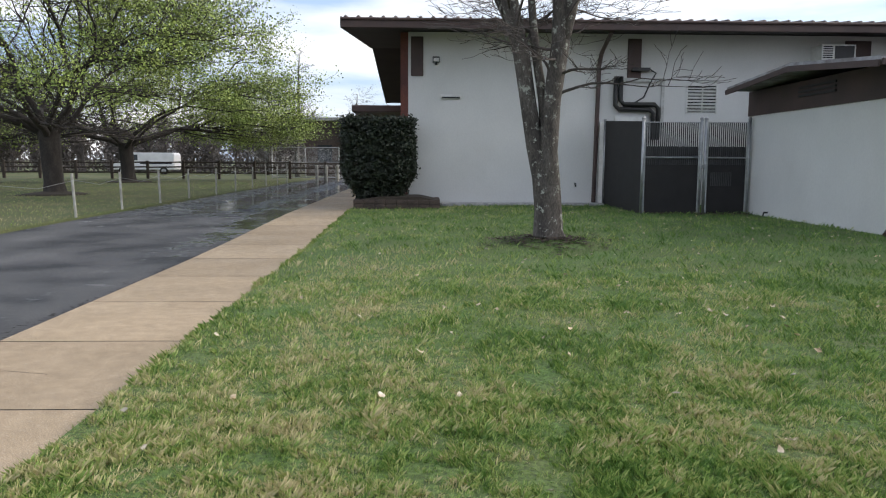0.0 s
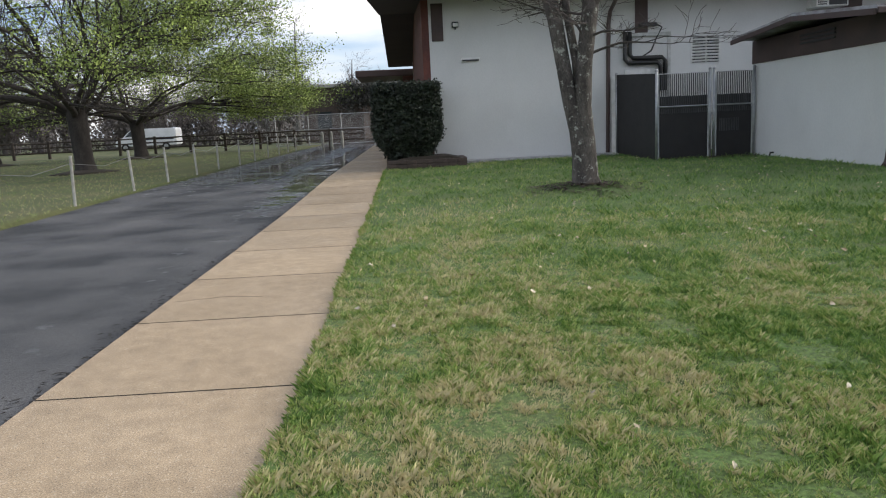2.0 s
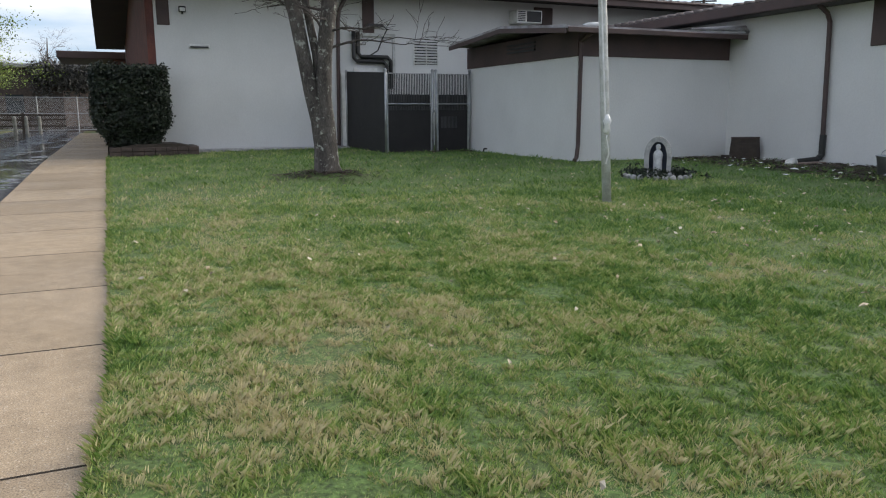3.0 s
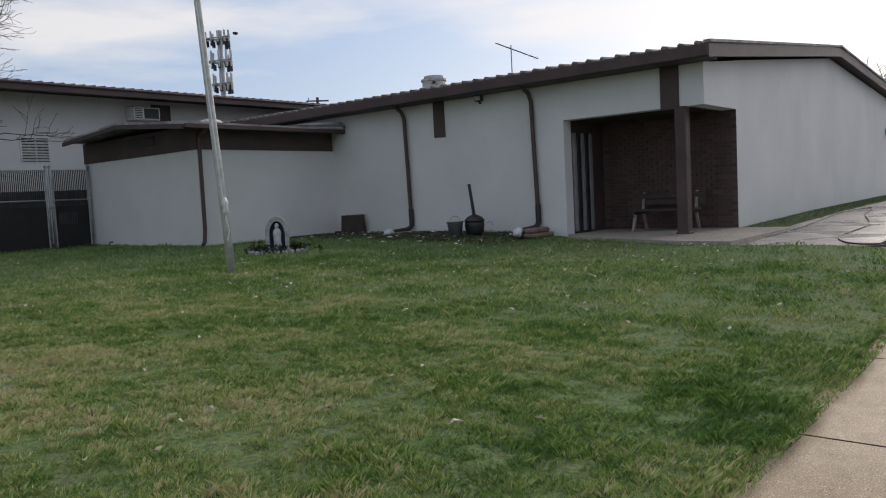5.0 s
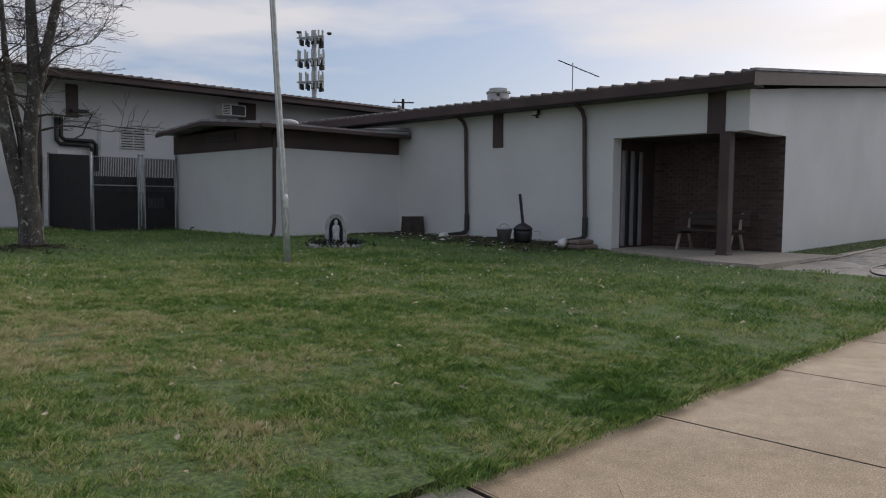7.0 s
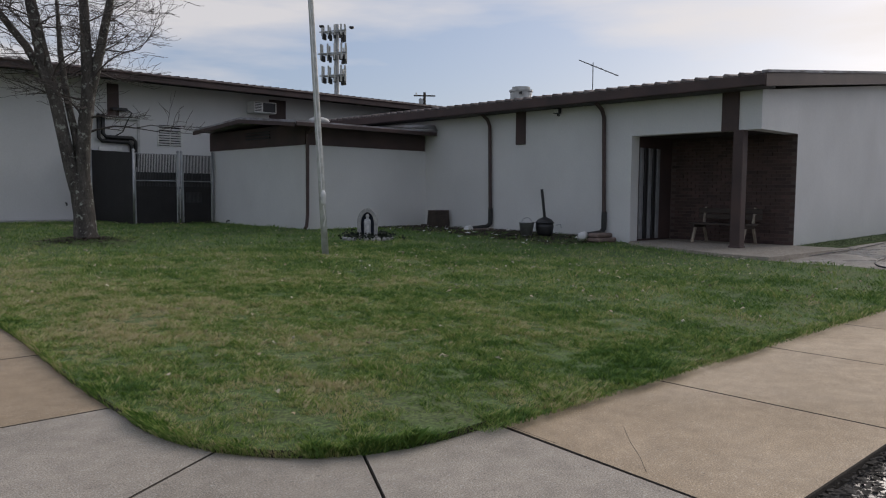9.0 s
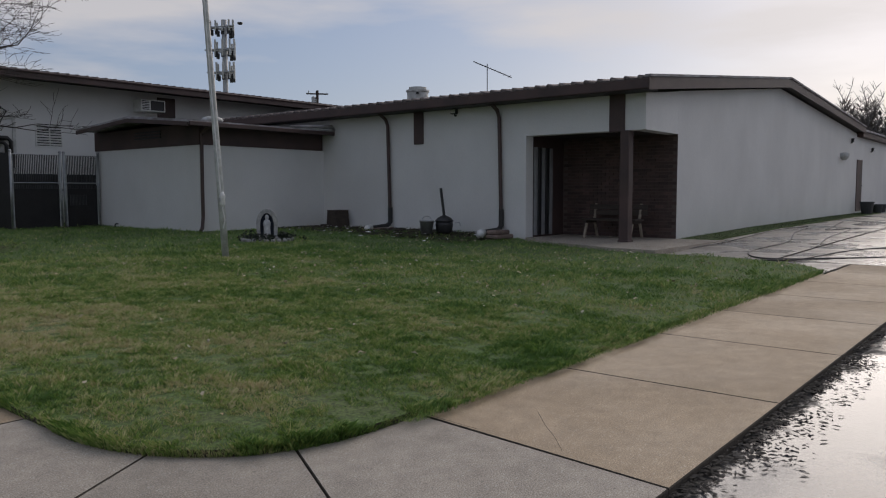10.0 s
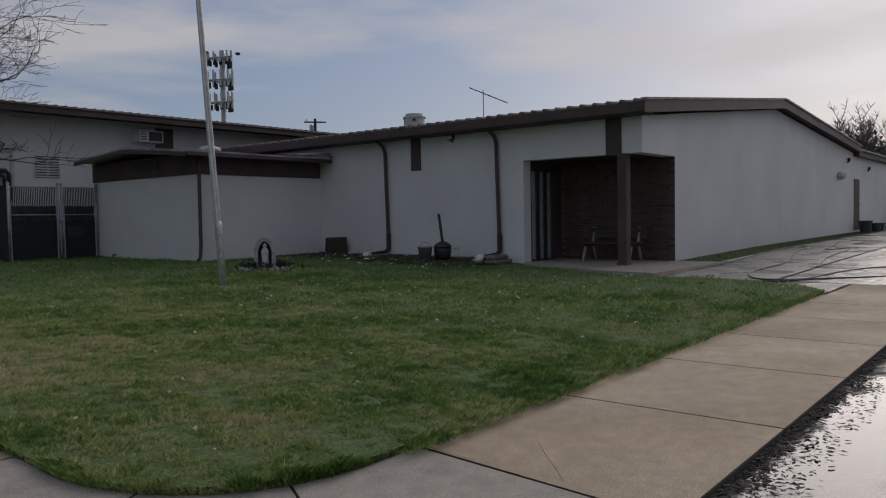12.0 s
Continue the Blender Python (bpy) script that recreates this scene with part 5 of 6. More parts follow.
arc = [(0.25, 0.1), (0.26, 0.45)] + [(0.26 * math.cos(a), 0.45 + 0.36 * math.sin(a)) for a in (math.pi * k / 14 for k in range(1, 14))] + [(-0.26, 0.45), (-0.25, 0.1)]
inn = [(x * 0.66, 0.1 + (z - 0.1) * 0.86) for x, z in arc]
rings = [[bm.verts.new((x, y, z)) for x, z in o] for o, y in ((arc, -0.12), (arc, 0.14), (inn, 0.14), (inn, -0.12))]
for a, b in zip(rings, rings[1:] + rings[:1]):
    for k in range(len(a) - 1):
        bm.faces.new((a[k], a[k + 1], b[k + 1], b[k]))
shrine_part("arch", bm, M_STONE, "pale cast stone arch")
shrine_part("back", prism(inn, "y", 0.05, 0.12), M_BLUE, "dark blue niche back")
shrine_part("base", boxes(((-0.3, -0.2, -0.03), (0.3, 0.18, 0.11)), bevel=0.03), M_STONE)
for k in range(13):
    a = math.pi * (1.0 + k / 12)
    s = bmesh.new()
    bmesh.ops.create_icosphere(s, subdivisions=2, radius=0.058)
    for v in s.verts:
        v.co *= 1 + random.uniform(-0.12, 0.12)
    bmesh.ops.transform(s, matrix=pose(0.62 * math.cos(a), 0.42 * math.sin(a) - 0.02, 0.03, random.uniform(0, 90), 20, random.uniform(0, 90)), verts=s.verts)
    shrine_part("edging_stone", s, M_STONE)
st = lathe([(0.085, 0), (0.09, 0.05), (0.08, 0.16), (0.085, 0.26), (0.095, 0.34), (0.07, 0.41), (0.03, 0.44), (0.045, 0.47), (0.05, 0.51), (0.03, 0.55), (0.008, 0.56)], (0, 0, 0), 14)
bmesh.ops.transform(st, matrix=turn @ pose(0, -0.06, 0.11), verts=st.verts)
single("statue", st, M_STATUE, "small pale draped garden statue in the niche", "statue", smooth=True)
bx = [(GX + random.gauss(0, 0.28), GY + random.gauss(0, 0.26), GZ + 0.05 + abs(random.gauss(0, 0.04))) for k in range(60)]
tagged(new("shrine_plants", leaf_cloud("shrine_plants", bx, 0.04, 1600, 0.03, M_BUSH)), "low dark plants round the shrine", "plants", "", "stuff")

hatch = thing("cellar_hatch", (10.75, 10.4, 0.19), "dark brown metal box leaning at the wall foot", "hatch")
part("box", prism([(10.14, 0.1), (10.56, 0.1), (10.50, 0.64), (10.20, 0.64), (10.15, 0.3)], "x", 10.8, 11.3), M_WOOD, hatch)
part("lid", prism([(10.19, 0.64), (10.51, 0.64), (10.50, 0.665), (10.20, 0.665)], "x", 10.79, 11.31), M_BROWN, hatch)
part("step", boxes(((10.66, 10.36, 0.1), (10.797, 10.64, 0.28)), bevel=0.01), M_WOOD, hatch)

kettle = thing("fire_pot", (10.6, 6.2, 0.19), "round black iron pot stove with a tall flue", "stove")
part("pot", lathe([(0.16, 0.0), (0.19, 0.06), (0.21, 0.2), (0.20, 0.28)], (10.6, 6.2, 0.18)), M_DARKMETAL, kettle, smooth=True)
part("lid", lathe([(0.22, 0.28), (0.22, 0.30), (0.16, 0.37), (0.06, 0.42), (0.04, 0.43)], (10.6, 6.2, 0.18)), M_DARKMETAL, kettle, smooth=True)
part("flue", tubes([(10.6, 6.2, 0.58), (10.56, 6.27, 1.25)], r=0.034), M_DARKMETAL, kettle)
part("handle", tubes([(10.78, 6.02, 0.42), (10.86, 5.94, 0.44), (10.84, 5.9, 0.36)], r=0.012), M_METAL, kettle)
bucket = thing("bucket", (10.25, 6.45, 0.19), "small galvanised bucket with a lifted handle", "bucket")
part("pail", lathe([(0.13, 0), (0.17, 0.29), (0.185, 0.30), (0.185, 0.32), (0.165, 0.32), (0.14, 0.08)], (10.25, 6.45, 0.17)), M_METAL, bucket, smooth=True)
part("handle", tube(bmesh.new(), [(10.25 + 0.17 * math.cos(a), 6.45, 0.49 + 0.10 * math.sin(a)) for a in (math.pi * k / 10 for k in range(11))], 0.008, 5), M_METAL, bucket)
for k, (x, y, z, sx, sy) in enumerate(((10.95, 4.78, 0.09, 0.42, 0.34), (10.9, 4.80, 0.19, 0.36, 0.28), (11.0, 8.55, 0.14, 0.4, 0.3))):
    single("flat_stone", box(bmesh.new(), (x - sx, y - sy / 2, z), (x + sx * 0.6, y + sy / 2, z + 0.10), 0.03), M_TERRA, "dull red flat stone slab by the downspout", "stone", "splash stones")

bench = thing("bench", (12.55, 2.8, 0.1), "dark wooden bench with pale legs in the porch", "bench")
for k in range(3):
    part("seat_board", boxes(((12.30 + k * 0.15, 2.13, 0.50), (12.43 + k * 0.15, 3.51, 0.54)), bevel=0.006), M_WOOD, bench)
for k in range(2):
    part("back_board", boxes(((12.80, 2.08, 0.62 + k * 0.13), (12.84, 3.53, 0.73 + k * 0.13)), bevel=0.006), M_WOOD, bench)
for y in (2.25, 3.38):
    part("leg", tubes([(12.26, y, 0.1), (12.42, y, 0.50)], r=0.035, sides=4), M_PALEWOOD, bench, "pale splayed leg")
    part("leg", tubes([(12.92, y, 0.1), (12.76, y, 0.50), (12.86, y, 0.88)], r=0.035, sides=4), M_PALEWOOD, bench, "pale splayed leg")
    part("seat_bearer", boxes(((12.28, y - 0.03, 0.44), (12.80, y + 0.03, 0.497))), M_WOOD, bench)

# ---- west: drive fence, van, far buildings ----
fence = thing("drive_fence", (-7.5, 20, 0.03), "slim pale posts with a slack wire along the drive", "fence")
fy = [7.3, 10.38, 13.56, 16.86, 19.5, 22.4, 25.2, 28.6, 31.6, 34.8, 38, 41, 44]
for k, y in enumerate(fy):
    part("post", tubes([(-7.55, y, 0), (-7.55 + random.uniform(-0.05, 0.03), y, 1.0)], r=0.032), M_POST, fence)
for a, b in zip(fy, fy[1:]):
    part("wire", tube(bmesh.new(), [(-7.55, a, 0.85), (-7.55, (a + b) / 2, 0.72), (-7.55, b, 0.85)], 0.006, 4), M_METAL, fence)
rail = thing("split_rail_fence", (-20, 52, 0), "dark weathered split-rail fence before the road", "fence")
for k in range(15):
    x = -40 + k * 2.4
    part("post", boxes(((x, 51.9, 0), (x + 0.16, 52.06, 1.25))), M_WOOD, rail)
    for z in (0.45, 0.8, 1.12):
        part("rail", tubes([(x + 0.08, 51.98, z), (x + 2.48, 51.98, z + random.uniform(-0.05, 0.05))], r=0.05, sides=5), M_WOOD, rail)
for x in (-6.5, -5.9, -5.2):
    b = single("bollard", lathe([(0.1, 0), (0.1, 0.95), (0.07, 1.02), (0.02, 1.04)], (x, 49, 0), 10), M_POST, "pale round bollard at the end of the drive", "bollard", "bollards")
link = thing("chain_link_fence", (-2, 55, 0), "tall galvanised chain-link fence behind the drive", "fence")
for k in range(10):
    x = -10.5 + k * 2.4
    part("post", tubes([(x, 55, 0), (x, 55, 2.3)], r=0.04, sides=6), M_METAL, link)
for z in (0.1, 1.2, 2.25):
    part("rail", tubes([(-10.5, 55, z), (11.1, 55, z)], r=0.025, sides=5), M_METAL, link)
bm = bmesh.new()
for k in range(180):
    x = -10.5 + k * 0.12
    for s in (-1, 1):
        tube(bm, [(x, 55, 0.1), (x + s * 2.1, 55, 2.2)], 0.005, 3, False)
part("mesh", bm, M_METAL, link, "woven wire mesh")


def vehicle_wheel(parent, x, y, z, r, w, axis="x"):
    m = pose(x, y, z, 0, 90, 0) if axis == "x" else pose(x, y, z, 90, 0, 0)
    t = lathe([(r * 0.62, -w / 2), (r * 0.92, -w / 2), (r, -w * 0.3), (r, w * 0.3), (r * 0.92, w / 2), (r * 0.62, w / 2)], (0, 0, 0), 18)
    bmesh.ops.transform(t, matrix=m, verts=t.verts)
    wheel = part("wheel", t, M_TYRE, parent, "black tyre")
    h = lathe([(r * 0.6, -w * 0.54), (r * 0.58, w * 0.54), (r * 0.2, w * 0.56)], (0, 0, 0), 14)
    bmesh.ops.transform(h, matrix=m, verts=h.verts)
    part("rim", h, M_METAL, wheel, "grey metal rim")


van = thing("van", (-23.6, 67, 0.05), "white panel van parked beyond the fence", "van")
side = [(-26.3, 0.45), (-26.2, 0.95), (-25.6, 1.2), (-24.9, 1.82), (-24.5, 1.92), (-21.1, 1.92), (-21.0, 1.8), (-21.0, 0.45)]
body = prism(side, "y", 66.0, 67.9)
bmesh.ops.bevel(body, geom=list(body.edges), offset=0.06, segments=2, affect="EDGES")
part("body", body, M_CARWHITE, van)
part("window", prism([(-25.35, 1.28), (-24.88, 1.74), (-24.1, 1.74), (-24.1, 1.28)], "y", 65.975, 65.998), M_GLASS, van)
part("stripe", boxes(((-23.9, 65.98, 0.95), (-21.2, 65.998, 1.15))), M_TUB, van, "dark side stripe")
for x in (-25.4, -21.9):
    vehicle_wheel(van, x, 66.05, 0.36, 0.34, 0.22, "y")

far_house = thing("far_building", (-4, 66, 0), "brown low building half covered with dark ivy", "building")
part("wall", boxes(((-9.5, 64, -0.2), (4, 70, 4.6))), M_PLANTER, far_house)
part("roof", boxes(((-9.9, 63.6, 4.6), (4.3, 70.4, 4.9)), bevel=0.05), M_STONE, far_house)
part("shutter", boxes(((-4.5, 63.93, 0.2), (-1.5, 63.99, 2.9))), M_TERRA, far_house)
part("window", boxes(((-8.4, 63.93, 1.2), (-7.2, 63.99, 2.6))), M_GLASS, far_house)
iv = [(random.uniform(-6.5, -2.5), 63.7 + random.gauss(0, 0.1), 4.7 - abs(random.gauss(0, 0.9))) for k in range(500)]
tagged(new("ivy", leaf_cloud("ivy", iv, 0.25, 5000, 0.12, M_IVY)), "dark ivy hanging over the far building", "ivy", "", "stuff")


def thicket(name, x0, x1, y0, y1, count, low, high, seed, label, z=0.0):
    """A far belt of bare trees."""
    rnd = random.Random(seed)
    bm = bmesh.new()
    for k in range(count):
        x, y, h = rnd.uniform(x0, x1), rnd.uniform(y0, y1), rnd.uniform(low, high)
        tube(bm, [(x, y, z - 0.2), (x + rnd.gauss(0, 0.2), y, z + h * 0.4), (x + rnd.gauss(0, 0.5), y, z + h * 0.8)], [0.17, 0.12, 0.03], 4, False)
        for j in range(24):
            f = rnd.uniform(0.25, 0.8)
            a, d = rnd.uniform(0, 6.3), rnd.uniform(0.5, 1.7)
            p = Vector((x, y, z + h * f))
            q = p + Vector((math.cos(a) * d * 0.8, math.sin(a) * d * 0.8, d * rnd.uniform(0.5, 1.3)))
            tube(bm, [p, q], [0.05, 0.02], 3, False)
            for i in range(8):
                b = rnd.uniform(0, 6.3)
                p2 = p.lerp(q, rnd.uniform(0.3, 1))
                tube(bm, [p2, p2 + Vector((math.cos(b) * 0.5, math.sin(b) * 0.5, rnd.uniform(0.1, 0.9)))], [0.030, 0.012], 3, False)
    return tagged(part(name, bm, M_WOODS, None), label, "woods", "", "stuff")


thicket("far_woods_north", -60, 25, 80, 105, 90, 5, 9, 31, "grey bare spring woods beyond the road")
thicket("roadside_brush", -70, -11, 71, 84, 80, 2.5, 5.5, 33, "grey leafless brush along the far road")
bx = [(random.uniform(-75, -11), random.uniform(71, 84), abs(random.gauss(0, 1.6))) for k in range(1500)]
tagged(new("dry_undergrowth", leaf_cloud("dry_undergrowth", bx, 0.5, 20000, 0.17, M_WOODS)), "grey dry undergrowth along the far road", "brush", "", "stuff")
thicket("far_woods_east", 78, 112, -42, 30, 250, 8, 12.5, 32, "dark bare woods behind the lot", 0.4)
iv = [(random.uniform(82, 108), random.uniform(-45, 32), 0.5 + random.uniform(0, 7.0)) for k in range(4200)]
tagged(new("undergrowth", leaf_cloud("undergrowth", iv, 0.9, 64000, 0.28, M_IVY)), "dark evergreen undergrowth below the far woods", "woods", "", "stuff")

# ---- east: trailer, pickup, cars, shed ----
RZ = float(east_rise(15.6, -4.5)) + 0.005
trailer = thing("wash_trailer", (15.5, -4.58, RZ), "white pressure-washing trailer with hose reels on its rack", "trailer")
X0, Y0, Y1 = 14.8, -5.38, -3.78
part("deck", boxes(((X0, Y0, RZ + 0.42), (X0 + 2.6, Y1, RZ + 0.52)), bevel=0.015), M_METAL, trailer, "grey metal frame and deck")
part("rear_bar", boxes(((X0 - 0.08, Y0 - 0.15, RZ + 0.36), (X0 + 0.02, Y1 + 0.15, RZ + 0.46)), bevel=0.01), M_POLE, trailer)
for y in (Y0 - 0.17, Y1 + 0.17):
    vehicle_wheel(trailer, X0 + 0.75, y, RZ + 0.33, 0.33, 0.2, "y")
    f = prism([(X0 + 0.75 + 0.45 * math.cos(a), RZ + 0.36 + 0.45 * math.sin(a)) for a in (math.pi * k / 10 for k in range(11))] + [(X0 + 0.75 + 0.39 * math.cos(a), RZ + 0.36 + 0.39 * math.sin(a)) for a in (math.pi * k / 10 for k in range(10, -1, -1))], "y", y - 0.13, y + 0.13)
    part("fender", f, M_POLE, trailer, "white curved fender")
    part("lamp", boxes(((X0 - 0.1, y - 0.08, RZ + 0.50), (X0 - 0.04, y + 0.08, RZ + 0.58)), bevel=0.008), M_RED_LIGHT, trailer, "red tail lamp")


def reel(y, z, r, w, material):
    h = part("hose_reel", tubes([(X0 + 0.3, y - w / 2, z), (X0 + 0.3, y + w / 2, z)], r=r * 0.45, sides=12), M_DARKMETAL, trailer, "hose reel wound full")
    coil = bmesh.new()
    for ring in range(3):
        n = int(w / 0.045)
        for k in range(n):
            yy = y - w / 2 + 0.03 + k * (w - 0.06) / max(1, n - 1)
            tube(coil, [(X0 + 0.3 + (r * (0.92 - ring * 0.14)) * math.cos(a), yy, z + (r * (0.92 - ring * 0.14)) * math.sin(a)) for a in (2 * math.pi * q / 14 for q in range(15))], 0.021, 4, False)
    part("hose", coil, material, h, "wound hose")
    for yy in (y - w / 2, y + w / 2):
        d = lathe([(r * 0.98, -0.008), (r, 0), (r * 0.98, 0.008)], (0, 0, 0), 20)
        bmesh.ops.transform(d, matrix=pose(X0 + 0.3, yy, z, 90, 0, 0), verts=d.verts)
        part("flange", d, M_DARKMETAL, h)


for y, z, m in ((-5.13, RZ + 1.12, M_HOSE_G), (-4.05, RZ + 1.12, M_HOSE_G), (-5.13, RZ + 0.74, M_HOSE_Y), (-4.05, RZ + 0.74, M_HOSE_G)):
    reel(y, z, 0.19, 0.42, m)
for y in (Y0 + 0.02, -4.85, -4.33, Y1 - 0.02):
    part("rack_post", boxes(((X0 + 0.05, y - 0.018, RZ + 0.5), (X0 + 0.1, y + 0.018, RZ + 1.42))), M_POLE, trailer)
    part("rack_post", boxes(((X0 + 0.55, y - 0.018, RZ + 0.5), (X0 + 0.6, y + 0.018, RZ + 1.42))), M_POLE, trailer)
for z in (0.92, 1.36):
    part("rack_rail", boxes(((X0 + 0.05, Y0, RZ + z), (X0 + 0.1, Y1, RZ + z + 0.05))), M_POLE, trailer)
part("pump", boxes(((X0 + 0.1, -4.81, RZ + 0.52), (X0 + 0.6, -4.37, RZ + 1.0)), bevel=0.05), M_DARKMETAL, trailer, "dark pump engine")
part("pump_top", lathe([(0.16, 0), (0.18, 0.06), (0.1, 0.1)], (X0 + 0.3, -4.59, RZ + 1.0), 14), M_METAL, trailer)
part("tank", boxes(((X0 + 0.9, Y0 + 0.2, RZ + 0.52), (X0 + 2.3, Y1 - 0.2, RZ + 0.95)), bevel=0.1), M_WHITE, trailer, "white water tank")
part("gun", tubes([(X0 + 0.02, -4.89, RZ + 0.6), (X0 + 0.02, -4.89, RZ + 1.3), (X0 + 0.02, -4.83, RZ + 1.4)], r=0.02), M_METAL, trailer)
for k in range(6):
    y = -5.28 + 0.28 * k
    part("fitting", tubes([(X0 + 0.02, y, RZ + 0.56), (X0 + 0.0, y + 0.05, RZ + 0.75), (X0 + 0.03, y + 0.1, RZ + 0.92)], r=0.022), (M_DARKMETAL, M_METAL)[k % 2], trailer)
panel = part("sign_board", boxes(((X0 + 0.02, -4.86, RZ + 1.01), (X0 + 0.05, -4.30, RZ + 1.34)), bevel=0.008), M_CARWHITE, trailer, "pale board with two lines of dark writing")
for z0, z1, y0, y1 in ((1.22, 1.29, -4.82, -4.34), (1.07, 1.13, -4.78, -4.40)):
    part("bar", boxes(((X0 + 0.014, y0, RZ + z0), (X0 + 0.019, y1, RZ + z1))), M_TUB, panel)
clutter = random.Random(8)
for k in range(8):
    y, z = clutter.uniform(-5.3, -5.0) if k % 2 else clutter.uniform(-4.25, -3.95), clutter.uniform(0.8, 1.3)
    sag = clutter.uniform(0.2, 0.45)
    part("loose_hose", tube(bmesh.new(), [(X0 - 0.02, y, RZ + z), (X0 - 0.08, y + 0.06, RZ + z - sag), (X0 - 0.05, y + 0.14, RZ + z - sag - 0.06), (X0 - 0.02, y + 0.24, RZ + z - 0.1)], 0.012, 6), (M_HOSE_K, M_HOSE_Y, M_DARKMETAL)[k % 3], trailer, smooth=True)
for y, z, w, h in ((-5.28, 0.56, 0.16, 0.22), (-4.16, 0.54, 0.14, 0.3), (-3.9, 0.52, 0.2, 0.18), (-4.98, 0.53, 0.12, 0.16)):
    part("tool_box", boxes(((X0 - 0.04, y, RZ + z), (X0 + 0.12, y + w, RZ + z + h)), bevel=0.015), M_DARKMETAL, trailer, "dark fitting box")
part("hose_loop", tube(bmesh.new(), [(X0 + 0.05, -4.98, RZ + 1.0), (X0 - 0.1, -5.01, RZ + 0.6), (X0 - 0.15, -4.93, RZ + 0.2), (X0 - 0.4, -4.83, RZ + 0.03)], 0.018, 6), M_HOSE_Y, trailer)

PX, PZ = 17.6, float(east_rise(20, -4.5)) + 0.005
pick = thing("pickup_truck", (21.5, -4.47, PZ), "silver pickup truck with a ladder rack", "truck")
part("bed", prism([(PX, PZ + 0.5), (PX + 2.0, PZ + 0.5), (PX + 2.0, PZ + 1.22), (PX, PZ + 1.22)], "y", -5.37, -3.57), M_SILVER, pick)
part("tailgate", boxes(((PX - 0.05, -5.27, PZ + 0.62), (PX - 0.003, -3.67, PZ + 1.2)), bevel=0.02), M_SILVER, pick)
part("bumper", boxes(((PX - 0.2, -5.37, PZ + 0.42), (PX - 0.05, -3.57, PZ + 0.6)), bevel=0.03), M_METAL, pick, "chrome bumper")
cab = bmesh.new()
b0 = [(PX + 2.02, -5.37, PZ + 1.1), (PX + 4.4, -5.37, PZ + 1.1), (PX + 4.4, -3.57, PZ + 1.1), (PX + 2.02, -3.57, PZ + 1.1)]
b1 = [(PX + 2.3, -5.17, PZ + 1.82), (PX + 3.9, -5.17, PZ + 1.82), (PX + 3.9, -3.77, PZ + 1.82), (PX + 2.3, -3.77, PZ + 1.82)]
va, vb = [cab.verts.new(p) for p in b0], [cab.verts.new(p) for p in b1]
cab.faces.new(va[::-1]), cab.faces.new(vb)
for k in range(4):
    cab.faces.new((va[k], va[(k + 1) % 4], vb[(k + 1) % 4], vb[k]))
bmesh.ops.bevel(cab, geom=list(cab.edges), offset=0.06, segments=2, affect="EDGES")
part("cab", cab, M_SILVER, pick, "silver cab")
part("rear_window", prism([(-5.17, PZ + 1.2), (-3.77, PZ + 1.2), (-3.92, PZ + 1.72), (-5.02, PZ + 1.72)], "x", PX + 2.0, PX + 2.14), M_GLASS, pick, "dark rear window")
part("body", boxes(((PX + 2.0, -5.37, PZ + 0.5), (PX + 5.6, -3.57, PZ + 1.12)), bevel=0.06), M_SILVER, pick)
for y in (-5.54, -3.40):
    part("mirror", boxes(((PX + 3.7, y - 0.12, PZ + 1.15), (PX + 3.8, y + 0.12, PZ + 1.35)), bevel=0.02), M_METAL, pick)
for y in (-5.32, -3.62):
    part("tail_lamp", boxes(((PX - 0.03, y - 0.06, PZ + 0.8), (PX + 0.01, y + 0.06, PZ + 1.1))), M_RED_LIGHT, pick, "red tail lamp")
    for x in (PX + 0.9, PX + 4.6):
        vehicle_wheel(pick, x, y, PZ + 0.38, 0.38, 0.24, "y")
rack = part("ladder_rack", boxes(((PX + 0.2, -5.47, PZ + 1.92), (PX + 0.26, -3.47, PZ + 1.98))), M_METAL, pick, "metal ladder rack")
part("rack_bar", boxes(((PX + 3.2, -5.47, PZ + 1.92), (PX + 3.26, -3.47, PZ + 1.98))), M_METAL, rack)
for y in (-5.32, -3.67):
    part("rack_leg", boxes(((PX + 0.2, y, PZ + 1.2), (PX + 0.25, y + 0.05, PZ + 1.92))), M_METAL, rack)
for k in range(4):
    part("ladder_rail", tubes([(PX - 0.4, -3.72 - 0.2 * k, PZ + 2.06 + 0.05 * (k % 2)), (PX + 3.9, -3.72 - 0.2 * k, PZ + 2.08)], r=0.03, sides=5), M_METAL, rack)
for k in range(8):
    part("rung", tubes([(PX - 0.3 + k * 0.4, -3.72, PZ + 2.14), (PX - 0.3 + k * 0.4, -4.32, PZ + 2.14)], r=0.02, sides=5), M_METAL, rack)
part("hook", tubes([(PX + 0.2, -4.62, PZ + 2.0), (PX + 0.2, -4.97, PZ + 2.03), (PX + 0.2, -5.07, PZ + 2.25)], r=0.03, sides=6), M_METAL, rack)

tub = thing("plastic_tub", (14.6, -5.45, RZ), "dark blue plastic tub beside the trailer", "tub")
part("tub", lathe([(0.2, 0), (0.25, 0.42), (0.28, 0.43), (0.28, 0.46), (0.23, 0.46), (0.19, 0.06)], (14.6, -5.45, RZ)), M_TUB, tub, smooth=True)
tub2 = thing("dark_bin", (14.8, -6.15, RZ), "dark plastic bin on the apron", "bin")
part("bin", boxes(((14.55, -6.45, RZ), (15.05, -5.85, RZ + 0.5)), bevel=0.04), M_BIN, tub2)
